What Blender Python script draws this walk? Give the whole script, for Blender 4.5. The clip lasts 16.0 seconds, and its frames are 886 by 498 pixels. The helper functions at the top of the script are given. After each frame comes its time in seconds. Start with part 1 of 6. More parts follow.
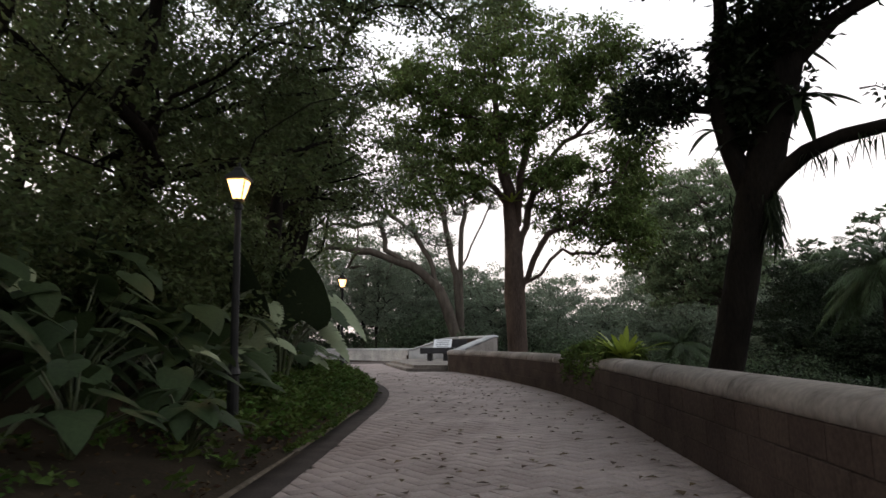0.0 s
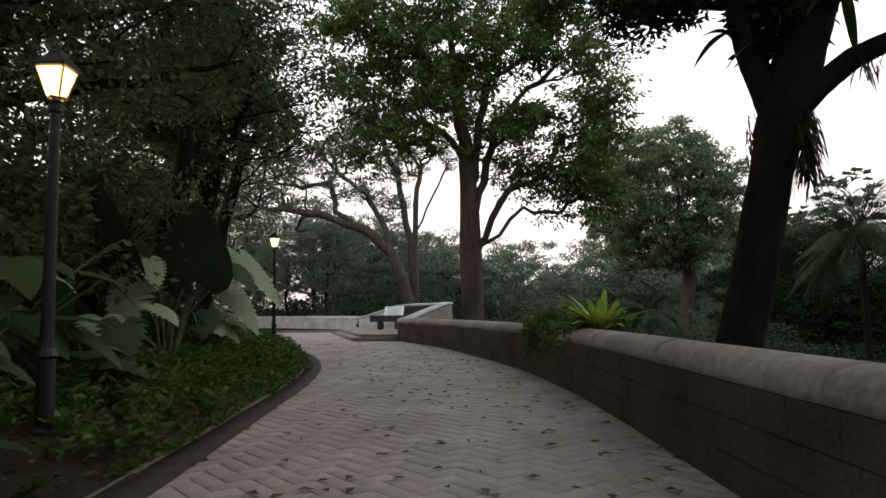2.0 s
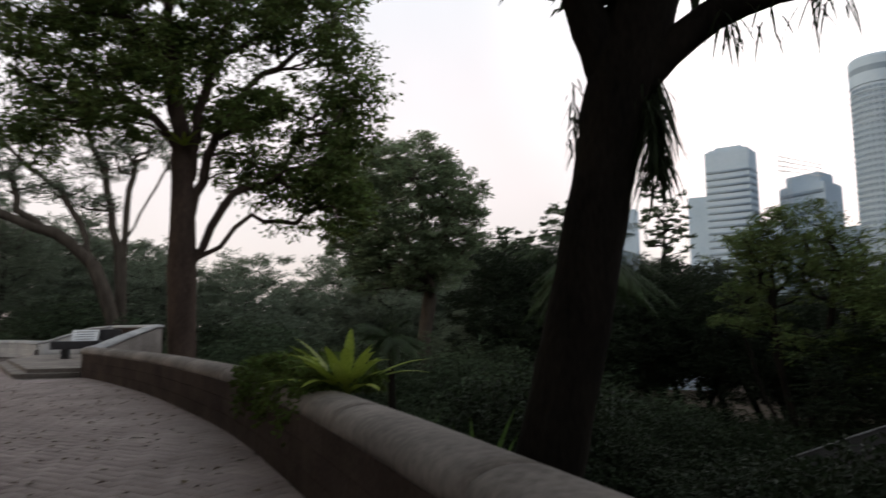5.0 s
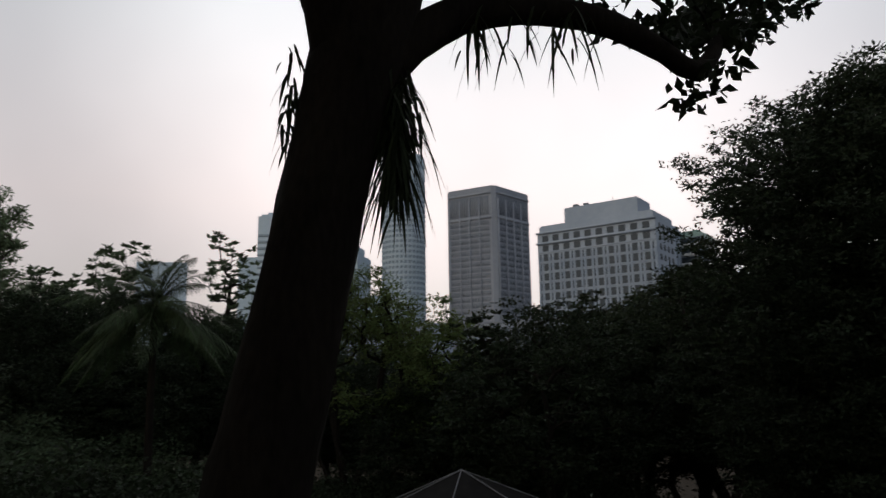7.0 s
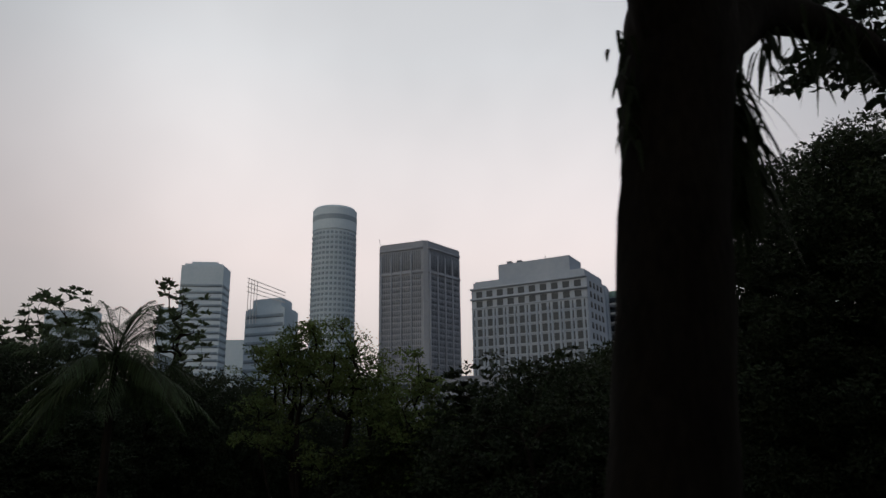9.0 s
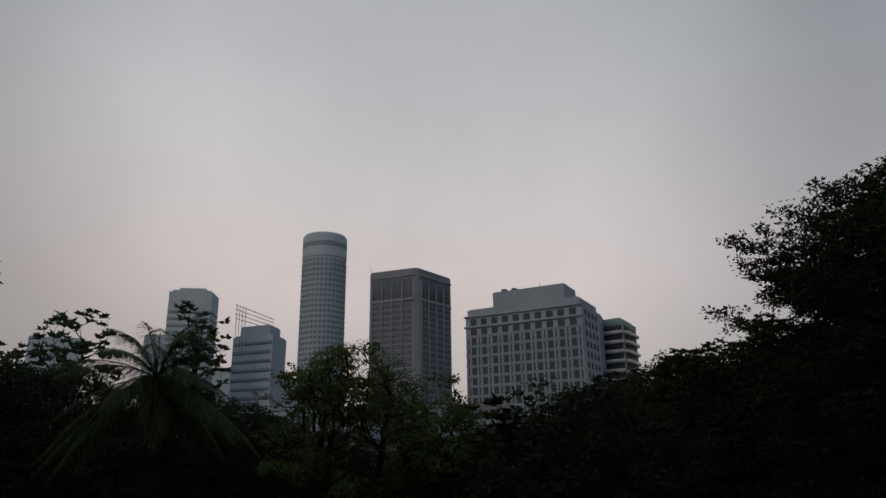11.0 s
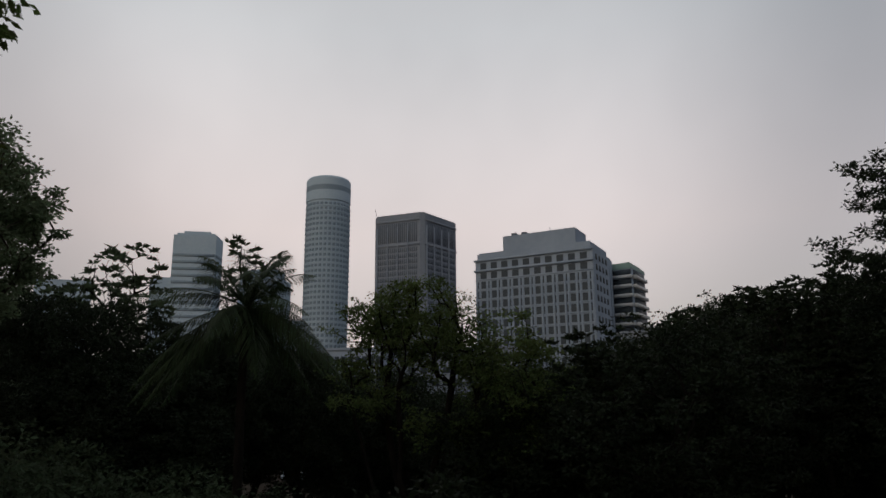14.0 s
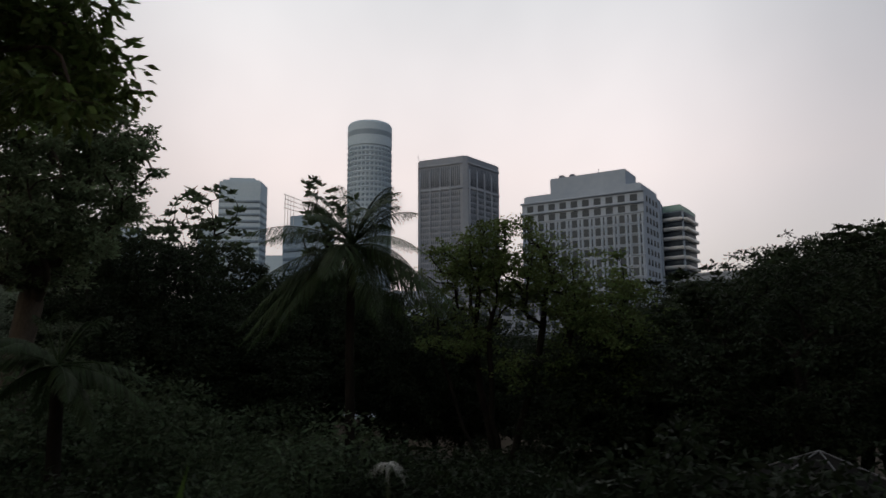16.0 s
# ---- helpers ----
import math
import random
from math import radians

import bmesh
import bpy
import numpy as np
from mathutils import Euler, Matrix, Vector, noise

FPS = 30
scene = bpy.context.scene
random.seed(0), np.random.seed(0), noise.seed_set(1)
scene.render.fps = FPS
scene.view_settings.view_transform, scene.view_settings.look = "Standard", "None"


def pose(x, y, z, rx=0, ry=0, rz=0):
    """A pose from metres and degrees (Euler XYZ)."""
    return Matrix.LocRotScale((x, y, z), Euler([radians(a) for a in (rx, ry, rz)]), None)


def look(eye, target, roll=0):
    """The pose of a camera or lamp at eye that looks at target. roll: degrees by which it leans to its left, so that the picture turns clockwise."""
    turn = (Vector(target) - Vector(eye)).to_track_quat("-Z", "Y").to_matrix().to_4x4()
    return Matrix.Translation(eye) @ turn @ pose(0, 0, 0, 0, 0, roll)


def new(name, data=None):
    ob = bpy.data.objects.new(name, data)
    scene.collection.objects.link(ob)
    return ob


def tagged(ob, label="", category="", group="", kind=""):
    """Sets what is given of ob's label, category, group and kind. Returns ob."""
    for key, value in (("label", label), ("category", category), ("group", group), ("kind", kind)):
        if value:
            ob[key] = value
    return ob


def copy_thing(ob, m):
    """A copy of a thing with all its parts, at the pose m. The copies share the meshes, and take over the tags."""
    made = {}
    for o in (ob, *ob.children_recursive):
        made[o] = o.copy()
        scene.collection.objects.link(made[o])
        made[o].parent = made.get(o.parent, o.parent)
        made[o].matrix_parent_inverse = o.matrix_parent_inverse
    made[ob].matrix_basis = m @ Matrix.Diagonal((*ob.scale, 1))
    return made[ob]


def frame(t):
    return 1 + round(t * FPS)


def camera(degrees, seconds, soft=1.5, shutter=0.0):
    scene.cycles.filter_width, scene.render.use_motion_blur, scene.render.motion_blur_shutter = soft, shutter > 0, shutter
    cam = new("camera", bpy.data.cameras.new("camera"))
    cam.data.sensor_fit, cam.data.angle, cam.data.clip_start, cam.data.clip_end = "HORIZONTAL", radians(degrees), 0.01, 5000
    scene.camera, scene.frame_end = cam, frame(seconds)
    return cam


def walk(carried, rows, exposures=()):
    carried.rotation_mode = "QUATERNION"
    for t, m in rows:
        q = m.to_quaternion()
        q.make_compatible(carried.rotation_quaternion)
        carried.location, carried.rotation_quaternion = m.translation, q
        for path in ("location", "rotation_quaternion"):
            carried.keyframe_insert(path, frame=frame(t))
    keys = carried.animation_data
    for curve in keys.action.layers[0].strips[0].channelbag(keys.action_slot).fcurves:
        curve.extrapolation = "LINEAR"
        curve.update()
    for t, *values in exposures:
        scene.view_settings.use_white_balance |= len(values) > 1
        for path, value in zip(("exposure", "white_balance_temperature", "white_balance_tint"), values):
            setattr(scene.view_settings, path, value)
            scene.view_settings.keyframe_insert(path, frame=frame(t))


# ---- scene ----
# ---- camera and walk ----
cam = camera(65.9, 16.0, shutter=0.4)
METRES, EYE, TILT, LEAN, TURN = 21.0, 1.45, 0.0, 0.0, 3.6
ROWS = [
    (0.0, 0.0, 0.0, 0.0, 0.1, 7.87, 0.74),
    (0.5, 0.0049, 0.037, 0.001, -1.6, 6.65, 0.75),
    (1.0, 0.0117, 0.0736, 0.0014, -2.26, 6.12, 0.77),
    (1.5, 0.0157, 0.1105, -0.0002, -2.74, 5.62, 0.8),
    (2.0, 0.0194, 0.1492, -0.0003, -3.4, 5.13, 0.78),
    (2.5, 0.021, 0.1864, 0.0004, -3.63, 4.62, 0.79),
    (3.0, 0.0268, 0.2221, 0.0019, -3.89, 4.39, 0.81),
    (5.5, 0.0771, 0.3613, 0.0224, -35.92, 7.77, 0.85),
    (6.0, 0.084, 0.388, 0.0233, -47.85, 8.96, 0.86),
    (6.5, 0.091, 0.4149, 0.0235, -56.62, 9.62, 0.85),
    (7.0, 0.0945, 0.444, 0.0244, -62.13, 10.35, 0.85),
    (7.5, 0.094, 0.4733, 0.0248, -65.79, 11.19, 0.79),
    (8.0, 0.0925, 0.5046, 0.0256, -66.78, 12.21, 0.76),
    (8.5, 0.089, 0.5348, 0.0264, -67.67, 13.77, 0.75),
    (9.0, 0.0858, 0.5638, 0.0265, -68.31, 14.86, 0.78),
    (11.5, 0.0772, 0.7153, 0.025, -69.56, 17.36, 0.6),
    (12.0, 0.0765, 0.7448, 0.0222, -69.8, 17.24, 0.52),
    (12.5, 0.075, 0.7736, 0.0193, -70.02, 16.62, 0.5),
    (13.0, 0.0743, 0.8021, 0.0175, -69.85, 15.66, 0.44),
    (13.5, 0.0768, 0.8304, 0.016, -69.71, 14.13, 0.48),
    (14.0, 0.0787, 0.8599, 0.014, -69.45, 12.6, 0.42),
    (14.5, 0.0827, 0.8908, 0.0139, -69.17, 11.34, 0.37),
    (15.0, 0.0847, 0.9213, 0.0131, -68.48, 10.33, 0.32),
    (15.5, 0.0902, 0.9532, 0.0124, -67.63, 9.21, 0.3),
    (16.0, 0.0843, 0.9826, 0.0115, -66.12, 7.98, 0.22),
]
EXPOSURES = [(0.0, 0.78), (3.0, 0.82), (5.5, 0.02), (6.2, -0.2), (7.0, -0.5), (8.0, -0.6), (9.0, -0.85), (11.5, -1.38), (12.5, -1.38),
             (13.2, -1.27), (14.0, -1.08), (14.7, -0.92), (16.0, -0.74)]
walk(cam, [(t, pose(0, 0, EYE, TILT, LEAN, TURN) @ pose(METRES * x, METRES * y, METRES * z, 90 + pitch, roll, yaw))
           for t, x, y, z, yaw, pitch, roll in ROWS], EXPOSURES)

# ---- world and sun: a hazy, overcast dusk ----
SUN_EL, SUN_AZ = radians(14), radians(285)
world = bpy.data.worlds.new("dusk_sky")
scene.world = world
world.use_nodes = True
wn, wl = world.node_tree.nodes, world.node_tree.links
wn.clear()
w_out = wn.new("ShaderNodeOutputWorld")
sky = wn.new("ShaderNodeTexSky")
sky.sky_type = "NISHITA"
sky.sun_disc = False
sky.sun_elevation, sky.sun_rotation = SUN_EL, SUN_AZ
sky.air_density, sky.dust_density, sky.ozone_density = 1.0, 3.0, 1.0
w_clear = wn.new("ShaderNodeBackground")
w_clear.inputs["Strength"].default_value = 0.05
wl.new(sky.outputs["Color"], w_clear.inputs["Color"])
# the haze layer: warm near the horizon, cool overhead
w_geo = wn.new("ShaderNodeTexCoord")
w_sep = wn.new("ShaderNodeSeparateXYZ")
wl.new(w_geo.outputs["Generated"], w_sep.inputs[0])
w_ramp = wn.new("ShaderNodeValToRGB")
w_ramp.color_ramp.elements[0].position, w_ramp.color_ramp.elements[0].color = 0.0, (0.93, 0.80, 0.775, 1)
w_ramp.color_ramp.elements[1].position, w_ramp.color_ramp.elements[1].color = 1.0, (0.72, 0.76, 0.80, 1)
mid = w_ramp.color_ramp.elements.new(0.24)
mid.color = (1.17, 1.00, 0.945, 1)
mid2 = w_ramp.color_ramp.elements.new(0.5)
mid2.color = (1.02, 1.01, 1.01, 1)
wl.new(w_sep.outputs["Z"], w_ramp.inputs["Fac"])
# soft cloud unevenness
w_cloud = wn.new("ShaderNodeTexNoise")
w_cloud.inputs["Scale"].default_value, w_cloud.inputs["Detail"].default_value = 1.6, 4
wl.new(w_geo.outputs["Generated"], w_cloud.inputs["Vector"])
w_cr = wn.new("ShaderNodeMapRange")
w_cr.inputs["From Min"].default_value, w_cr.inputs["From Max"].default_value = 0.3, 0.7
w_cr.inputs["To Min"].default_value, w_cr.inputs["To Max"].default_value = 0.84, 1.10
wl.new(w_cloud.outputs["Fac"], w_cr.inputs["Value"])
# the haze is thinner and brighter over the city
w_dot = wn.new("ShaderNodeVectorMath")
w_dot.operation = "DOT_PRODUCT"
wl.new(w_geo.outputs["Generated"], w_dot.inputs[0])
w_dot.inputs[1].default_value = (0.795, 0.425, 0.433)
w_dr = wn.new("ShaderNodeMapRange")
w_dr.interpolation_type = "SMOOTHSTEP"
w_dr.inputs["From Min"].default_value, w_dr.inputs["From Max"].default_value = 0.82, 1.0
w_dr.inputs["To Min"].default_value, w_dr.inputs["To Max"].default_value = 0.72, 1.33
wl.new(w_dot.outputs["Value"], w_dr.inputs["Value"])
w_mul = wn.new("ShaderNodeMath")
w_mul.operation = "MULTIPLY"
wl.new(w_cr.outputs[0], w_mul.inputs[0])
wl.new(w_dr.outputs[0], w_mul.inputs[1])
w_haze = wn.new("ShaderNodeBackground")
# away from the bright patch the cloud is cooler
w_cool = wn.new("ShaderNodeMix")
w_cool.data_type, w_cool.blend_type = "RGBA", "MULTIPLY"
w_cf = wn.new("ShaderNodeMapRange")
w_cf.inputs["From Min"].default_value, w_cf.inputs["From Max"].default_value = 0.80, 0.97
w_cf.inputs["To Min"].default_value, w_cf.inputs["To Max"].default_value = 1.0, 0.0
wl.new(w_dot.outputs["Value"], w_cf.inputs["Value"])
wl.new(w_cf.outputs[0], w_cool.inputs["Factor"])
wl.new(w_ramp.outputs["Color"], w_cool.inputs["A"])
w_cool.inputs["B"].default_value = (0.965, 0.985, 1.01, 1)
wl.new(w_cool.outputs["Result"], w_haze.inputs["Color"])
wl.new(w_mul.outputs[0], w_haze.inputs["Strength"])
w_add = wn.new("ShaderNodeAddShader")
wl.new(w_clear.outputs[0], w_add.inputs[0])
wl.new(w_haze.outputs[0], w_add.inputs[1])
wl.new(w_add.outputs[0], w_out.inputs["Surface"])

sun = new("sun", bpy.data.lights.new("sun", "SUN"))
sun.data.energy, sun.data.angle, sun.data.color = 0.5, radians(30), (1.0, 0.9, 0.82)
sun.matrix_world = look((0, 0, 60), (-math.sin(SUN_AZ) * math.cos(SUN_EL) * 60, -math.cos(SUN_AZ) * math.cos(SUN_EL) * 60, 60 - math.sin(SUN_EL) * 60))


# ---- materials ----
def material(name, dark, light, rough=0.7, scale=8.0, fine=60.0, bump=0.15, metal=0.0, vary=0.0, island=False, through_light=0.0, stretch=(1, 1, 1), shine=0.5, placed=False):
    """Two-scale noise between two colours, with fine relief; vary: brightness by piece; through_light: thin leaf."""
    m = bpy.data.materials.new(name)
    m.use_nodes = True
    n, l = m.node_tree.nodes, m.node_tree.links
    b = n["Principled BSDF"]
    b.inputs["Roughness"].default_value, b.inputs["Metallic"].default_value = rough, metal
    b.inputs["Specular IOR Level"].default_value = shine
    co = n.new("ShaderNodeTexCoord")
    mp = n.new("ShaderNodeMapping")
    mp.inputs["Scale"].default_value = stretch
    place = n.new("ShaderNodeNewGeometry")
    l.new(place.outputs["Position"] if placed else co.outputs["Object"], mp.inputs["Vector"])
    big, small = n.new("ShaderNodeTexNoise"), n.new("ShaderNodeTexNoise")
    big.inputs["Scale"].default_value, big.inputs["Detail"].default_value = scale, 5
    small.inputs["Scale"].default_value, small.inputs["Detail"].default_value = fine, 4
    l.new(mp.outputs[0], big.inputs["Vector"])
    l.new(mp.outputs[0], small.inputs["Vector"])
    mixf = n.new("ShaderNodeMath")
    mixf.operation = "MULTIPLY_ADD"
    mixf.inputs[1].default_value = 0.45
    l.new(small.outputs["Fac"], mixf.inputs[0])
    half = n.new("ShaderNodeMath")
    half.operation = "MULTIPLY"
    half.inputs[1].default_value = 0.6
    l.new(big.outputs["Fac"], half.inputs[0])
    l.new(half.outputs[0], mixf.inputs[2])
    ramp = n.new("ShaderNodeValToRGB")
    ramp.color_ramp.elements[0].position, ramp.color_ramp.elements[0].color = 0.33, (*dark, 1)
    ramp.color_ramp.elements[1].position, ramp.color_ramp.elements[1].color = 0.70, (*light, 1)
    l.new(mixf.outputs[0], ramp.inputs["Fac"])
    colour = ramp.outputs["Color"]
    if vary:
        src = n.new("ShaderNodeNewGeometry" if island else "ShaderNodeObjectInfo")
        rng_out = src.outputs["Random Per Island"] if island else src.outputs["Random"]
        hsv = n.new("ShaderNodeHueSaturation")
        mr = n.new("ShaderNodeMapRange")
        mr.inputs["To Min"].default_value, mr.inputs["To Max"].default_value = 1 - vary, 1 + vary
        l.new(rng_out, mr.inputs["Value"])
        l.new(mr.outputs[0], hsv.inputs["Value"])
        hr = n.new("ShaderNodeMapRange")
        hr.inputs["To Min"].default_value, hr.inputs["To Max"].default_value = 0.5 - vary * 0.05, 0.5 + vary * 0.05
        l.new(rng_out, hr.inputs["Value"])
        l.new(hr.outputs[0], hsv.inputs["Hue"])
        l.new(colour, hsv.inputs["Color"])
        colour = hsv.outputs["Color"]
    l.new(colour, b.inputs["Base Color"])
    if bump:
        bp = n.new("ShaderNodeBump")
        bp.inputs["Strength"].default_value, bp.inputs["Distance"].default_value = bump, 0.02
        l.new(mixf.outputs[0], bp.inputs["Height"])
        l.new(bp.outputs[0], b.inputs["Normal"])
    if through_light:
        tr = n.new("ShaderNodeBsdfTranslucent")
        l.new(colour, tr.inputs["Color"])
        mx = n.new("ShaderNodeMixShader")
        mx.inputs["Fac"].default_value = through_light
        l.new(b.outputs[0], mx.inputs[1])
        l.new(tr.outputs[0], mx.inputs[2])
        l.new(mx.outputs[0], n["Material Output"].inputs["Surface"])
    return m


def glow(name, colour, strength):
    m = bpy.data.materials.new(name)
    m.use_nodes = True
    b = m.node_tree.nodes["Principled BSDF"]
    b.inputs["Base Color"].default_value = (*colour, 1)
    b.inputs["Emission Color"].default_value = (*colour, 1)
    b.inputs["Emission Strength"].default_value = strength
    return m


def leafy(name, dark, light, rough=0.6, lit=0.25, vary=0.45, shine=0.12):
    return material(name, dark, light, rough, 0.6, 25, 0, vary=vary, island=True, through_light=lit, shine=shine)


PAVER = material("paver", (0.215, 0.175, 0.163), (0.405, 0.338, 0.318), 0.85, 0.7, 26, 0.16, vary=0.08, island=False, shine=0.25, placed=True)
PAVER_REST = material("paver_rest", (0.215, 0.175, 0.163), (0.405, 0.338, 0.318), 0.85, 0.7, 26, 0.16, vary=0.08, island=True, shine=0.25, placed=True)
JOINT = material("joint_sand", (0.010, 0.009, 0.008), (0.15, 0.125, 0.115), 0.95, 2.4, 14, 0.3, shine=0.1)
BAND = material("dark_edge_band", (0.024, 0.020, 0.018), (0.060, 0.050, 0.045), 0.9, 2.2, 50, 0.3, shine=0.12)
EDGE = material("edge_concrete", (0.06, 0.05, 0.038), (0.17, 0.14, 0.11), 0.9, 7, 50, 0.4, shine=0.1)
# brown stone, darkened in colour for the shade on the walk side
WALL = material("wall_stone_shaded", (0.026, 0.019, 0.016), (0.082, 0.061, 0.051), 0.92, 1.1, 22, 0.5, vary=0.1, shine=0.08, placed=True)
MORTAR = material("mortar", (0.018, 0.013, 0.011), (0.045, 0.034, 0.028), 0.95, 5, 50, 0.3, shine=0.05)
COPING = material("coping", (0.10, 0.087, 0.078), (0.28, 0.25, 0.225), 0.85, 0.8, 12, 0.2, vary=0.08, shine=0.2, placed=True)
PALE_STONE = material("pale_stone", (0.22, 0.225, 0.23), (0.44, 0.44, 0.44), 0.85, 1.2, 20, 0.25, vary=0.1, shine=0.2, placed=True)
SOIL = material("soil", (0.012, 0.009, 0.006), (0.042, 0.032, 0.021), 0.95, 1.2, 25, 0.4, shine=0.1)
BARK = material("bark", (0.03, 0.025, 0.02), (0.095, 0.08, 0.065), 0.92, 3, 30, 0.8, stretch=(1, 1, 0.3), shine=0.1)
# near-black: the trunks' shade against the bright sky is put into the bark
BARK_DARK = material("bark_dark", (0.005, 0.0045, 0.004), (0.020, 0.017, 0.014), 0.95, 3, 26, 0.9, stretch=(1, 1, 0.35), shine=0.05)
BARK_RED = material("bark_reddish", (0.028, 0.021, 0.018), (0.115, 0.085, 0.070), 0.92, 2, 24, 1.0, stretch=(1, 1, 0.25), shine=0.08)
# near-black green: silhouette darkness against the sky is put into the leaf colour
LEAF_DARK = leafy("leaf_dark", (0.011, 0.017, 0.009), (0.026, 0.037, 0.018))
LEAF_MID = leafy("leaf_mid", (0.032, 0.062, 0.014), (0.085, 0.145, 0.032), lit=0.4)
LEAF_FRESH = leafy("leaf_fresh", (0.046, 0.068, 0.021), (0.108, 0.145, 0.048), lit=0.45)
# far leaves: distance haze is put into the colour, paler and greyer
LEAF_HAZY = leafy("leaf_hazy", (0.10, 0.125, 0.09), (0.19, 0.225, 0.16), lit=0.45)
LEAF_AIRY = leafy("leaf_airy", (0.050, 0.076, 0.020), (0.135, 0.180, 0.055), lit=0.45)
# the domed tree's green is lightened for haze too
LEAF_DOME_HAZY = leafy("leaf_dome_hazy", (0.085, 0.120, 0.065), (0.180, 0.230, 0.130), lit=0.42)
LEAF_SLOPE = leafy("leaf_slope", (0.036, 0.054, 0.030), (0.085, 0.115, 0.064), lit=0.35)
LEAF_RED = leafy("leaf_red", (0.12, 0.02, 0.02), (0.28, 0.05, 0.045), lit=0.3)
LEAF_COVER = leafy("leaf_groundcover", (0.038, 0.062, 0.014), (0.11, 0.155, 0.04), lit=0.3)
LEAF_BIG = leafy("leaf_big", (0.018, 0.029, 0.012), (0.052, 0.078, 0.034), rough=0.5, lit=0.25, vary=0.5, shine=0.14)
LEAF_BANK = leafy("leaf_bank", (0.044, 0.062, 0.027), (0.115, 0.146, 0.062), lit=0.42)
LEAF_PALE = leafy("leaf_pale", (0.19, 0.235, 0.14), (0.34, 0.39, 0.25), rough=0.55, lit=0.3, vary=0.3, shine=0.14)
LEAF_NEST = leafy("leaf_nest_fern", (0.15, 0.21, 0.025), (0.32, 0.39, 0.065), rough=0.42, lit=0.32, vary=0.25)
LEAF_DRY = leafy("leaf_dry", (0.035, 0.024, 0.014), (0.11, 0.07, 0.035), lit=0.1)
STALK = material("stalk", (0.03, 0.04, 0.018), (0.07, 0.09, 0.035), 0.6, 4, 40, 0.1)
IRON = material("painted_iron", (0.006, 0.006, 0.006), (0.016, 0.016, 0.016), 0.5, 6, 80, 0.1, shine=0.3)
PANEL = material("dark_panel", (0.02, 0.02, 0.022), (0.045, 0.045, 0.05), 0.5, 3, 60, 0.05)
SIGN = material("white_sign", (0.62, 0.64, 0.66), (0.80, 0.81, 0.82), 0.4, 3, 40, 0.02)
INK = material("grey_ink", (0.16, 0.17, 0.18), (0.22, 0.23, 0.24), 0.6, 3, 40, 0)
ROOF = material("hut_shingle", (0.007, 0.0065, 0.0065), (0.018, 0.017, 0.016), 0.95, 3, 40, 0.4, shine=0.05)
RIDGE = material("ridge_strip", (0.10, 0.10, 0.105), (0.2, 0.2, 0.21), 0.7, 5, 60, 0.1, shine=0.2)
B_PALE = material("facade_pale", (0.222, 0.278, 0.352), (0.274, 0.335, 0.413), 0.85, 0.05, 0.5, 0, shine=0.12)
B_GREY = material("facade_grey", (0.175, 0.207, 0.257), (0.220, 0.257, 0.311), 0.85, 0.05, 0.5, 0, shine=0.12)
B_GLASS = material("facade_window", (0.025, 0.036, 0.048), (0.06, 0.078, 0.096), 0.5, 0.08, 0.6, 0, shine=0.15)
B_SLATE = material("facade_slot", (0.075, 0.095, 0.125), (0.115, 0.14, 0.175), 0.5, 0.08, 0.6, 0, shine=0.15)
# far towers: air haze is put into the paint, pale blue with weak windows
B_HAZE = material("facade_haze", (0.33, 0.43, 0.52), (0.39, 0.49, 0.58), 0.85, 0.05, 0.5, 0, shine=0.12)
B_HAZEWIN = material("facade_haze_window", (0.16, 0.225, 0.285), (0.22, 0.285, 0.345), 0.6, 0.08, 0.6, 0, shine=0.15)
B_GREEN = material("green_roof", (0.16, 0.27, 0.25), (0.22, 0.33, 0.31), 0.6, 0.1, 1, 0)
B_WHITE = material("facade_white", (0.42, 0.45, 0.47), (0.55, 0.57, 0.58), 0.7, 0.1, 1, 0)
LAMP_GLOW = glow("lantern_light", (1.0, 0.60, 0.24), 2.6)


# ---- mesh helpers ----
def np_mesh(name, verts, faces, mat, smooth=False):
    """A mesh from arrays: faces is one (m, k) array or a list of such."""
    verts = np.asarray(verts, np.float32).reshape(-1, 3)
    groups = faces if isinstance(faces, list) else [faces]
    groups = [np.asarray(g, np.int32) for g in groups if len(g)]
    me = bpy.data.meshes.new(name)
    me.vertices.add(len(verts))
    me.vertices.foreach_set("co", verts.ravel())
    total = sum(g.size for g in groups)
    me.loops.add(total)
    me.loops.foreach_set("vertex_index", np.concatenate([g.ravel() for g in groups]))
    me.polygons.add(sum(len(g) for g in groups))
    starts, at = [], 0
    for g in groups:
        starts.append(at + np.arange(len(g)) * g.shape[1])
        at += g.size
    me.polygons.foreach_set("loop_start", np.concatenate(starts).astype(np.int32))
    if smooth:
        me.polygons.foreach_set("use_smooth", np.ones(len(me.polygons), bool))
    me.update(calc_edges=True)
    me.materials.append(mat)
    return me


def bm_mesh(name, bm, mat, smooth=False):
    me = bpy.data.meshes.new(name)
    for f in bm.faces:
        f.smooth = smooth
    bm.to_mesh(me)
    bm.free()
    me.materials.append(mat)
    return me


def part(name, bm, mat, parent, label="", smooth=False):
    """Links a bmesh or a mesh as one mesh object under a thing or a part."""
    me = bm if isinstance(bm, bpy.types.Mesh) else bm_mesh(name, bm, mat, smooth)
    ob = new(name, me)
    ob.parent = parent
    if label:
        ob["label"] = label
    return ob


def thing(name, label, category, x=0.0, y=0.0, z=0.0, rz=0.0, group="", kind=""):
    ob = new(name)
    ob.matrix_world = pose(x, y, z, 0, 0, rz)
    return tagged(ob, label, category, group, kind)


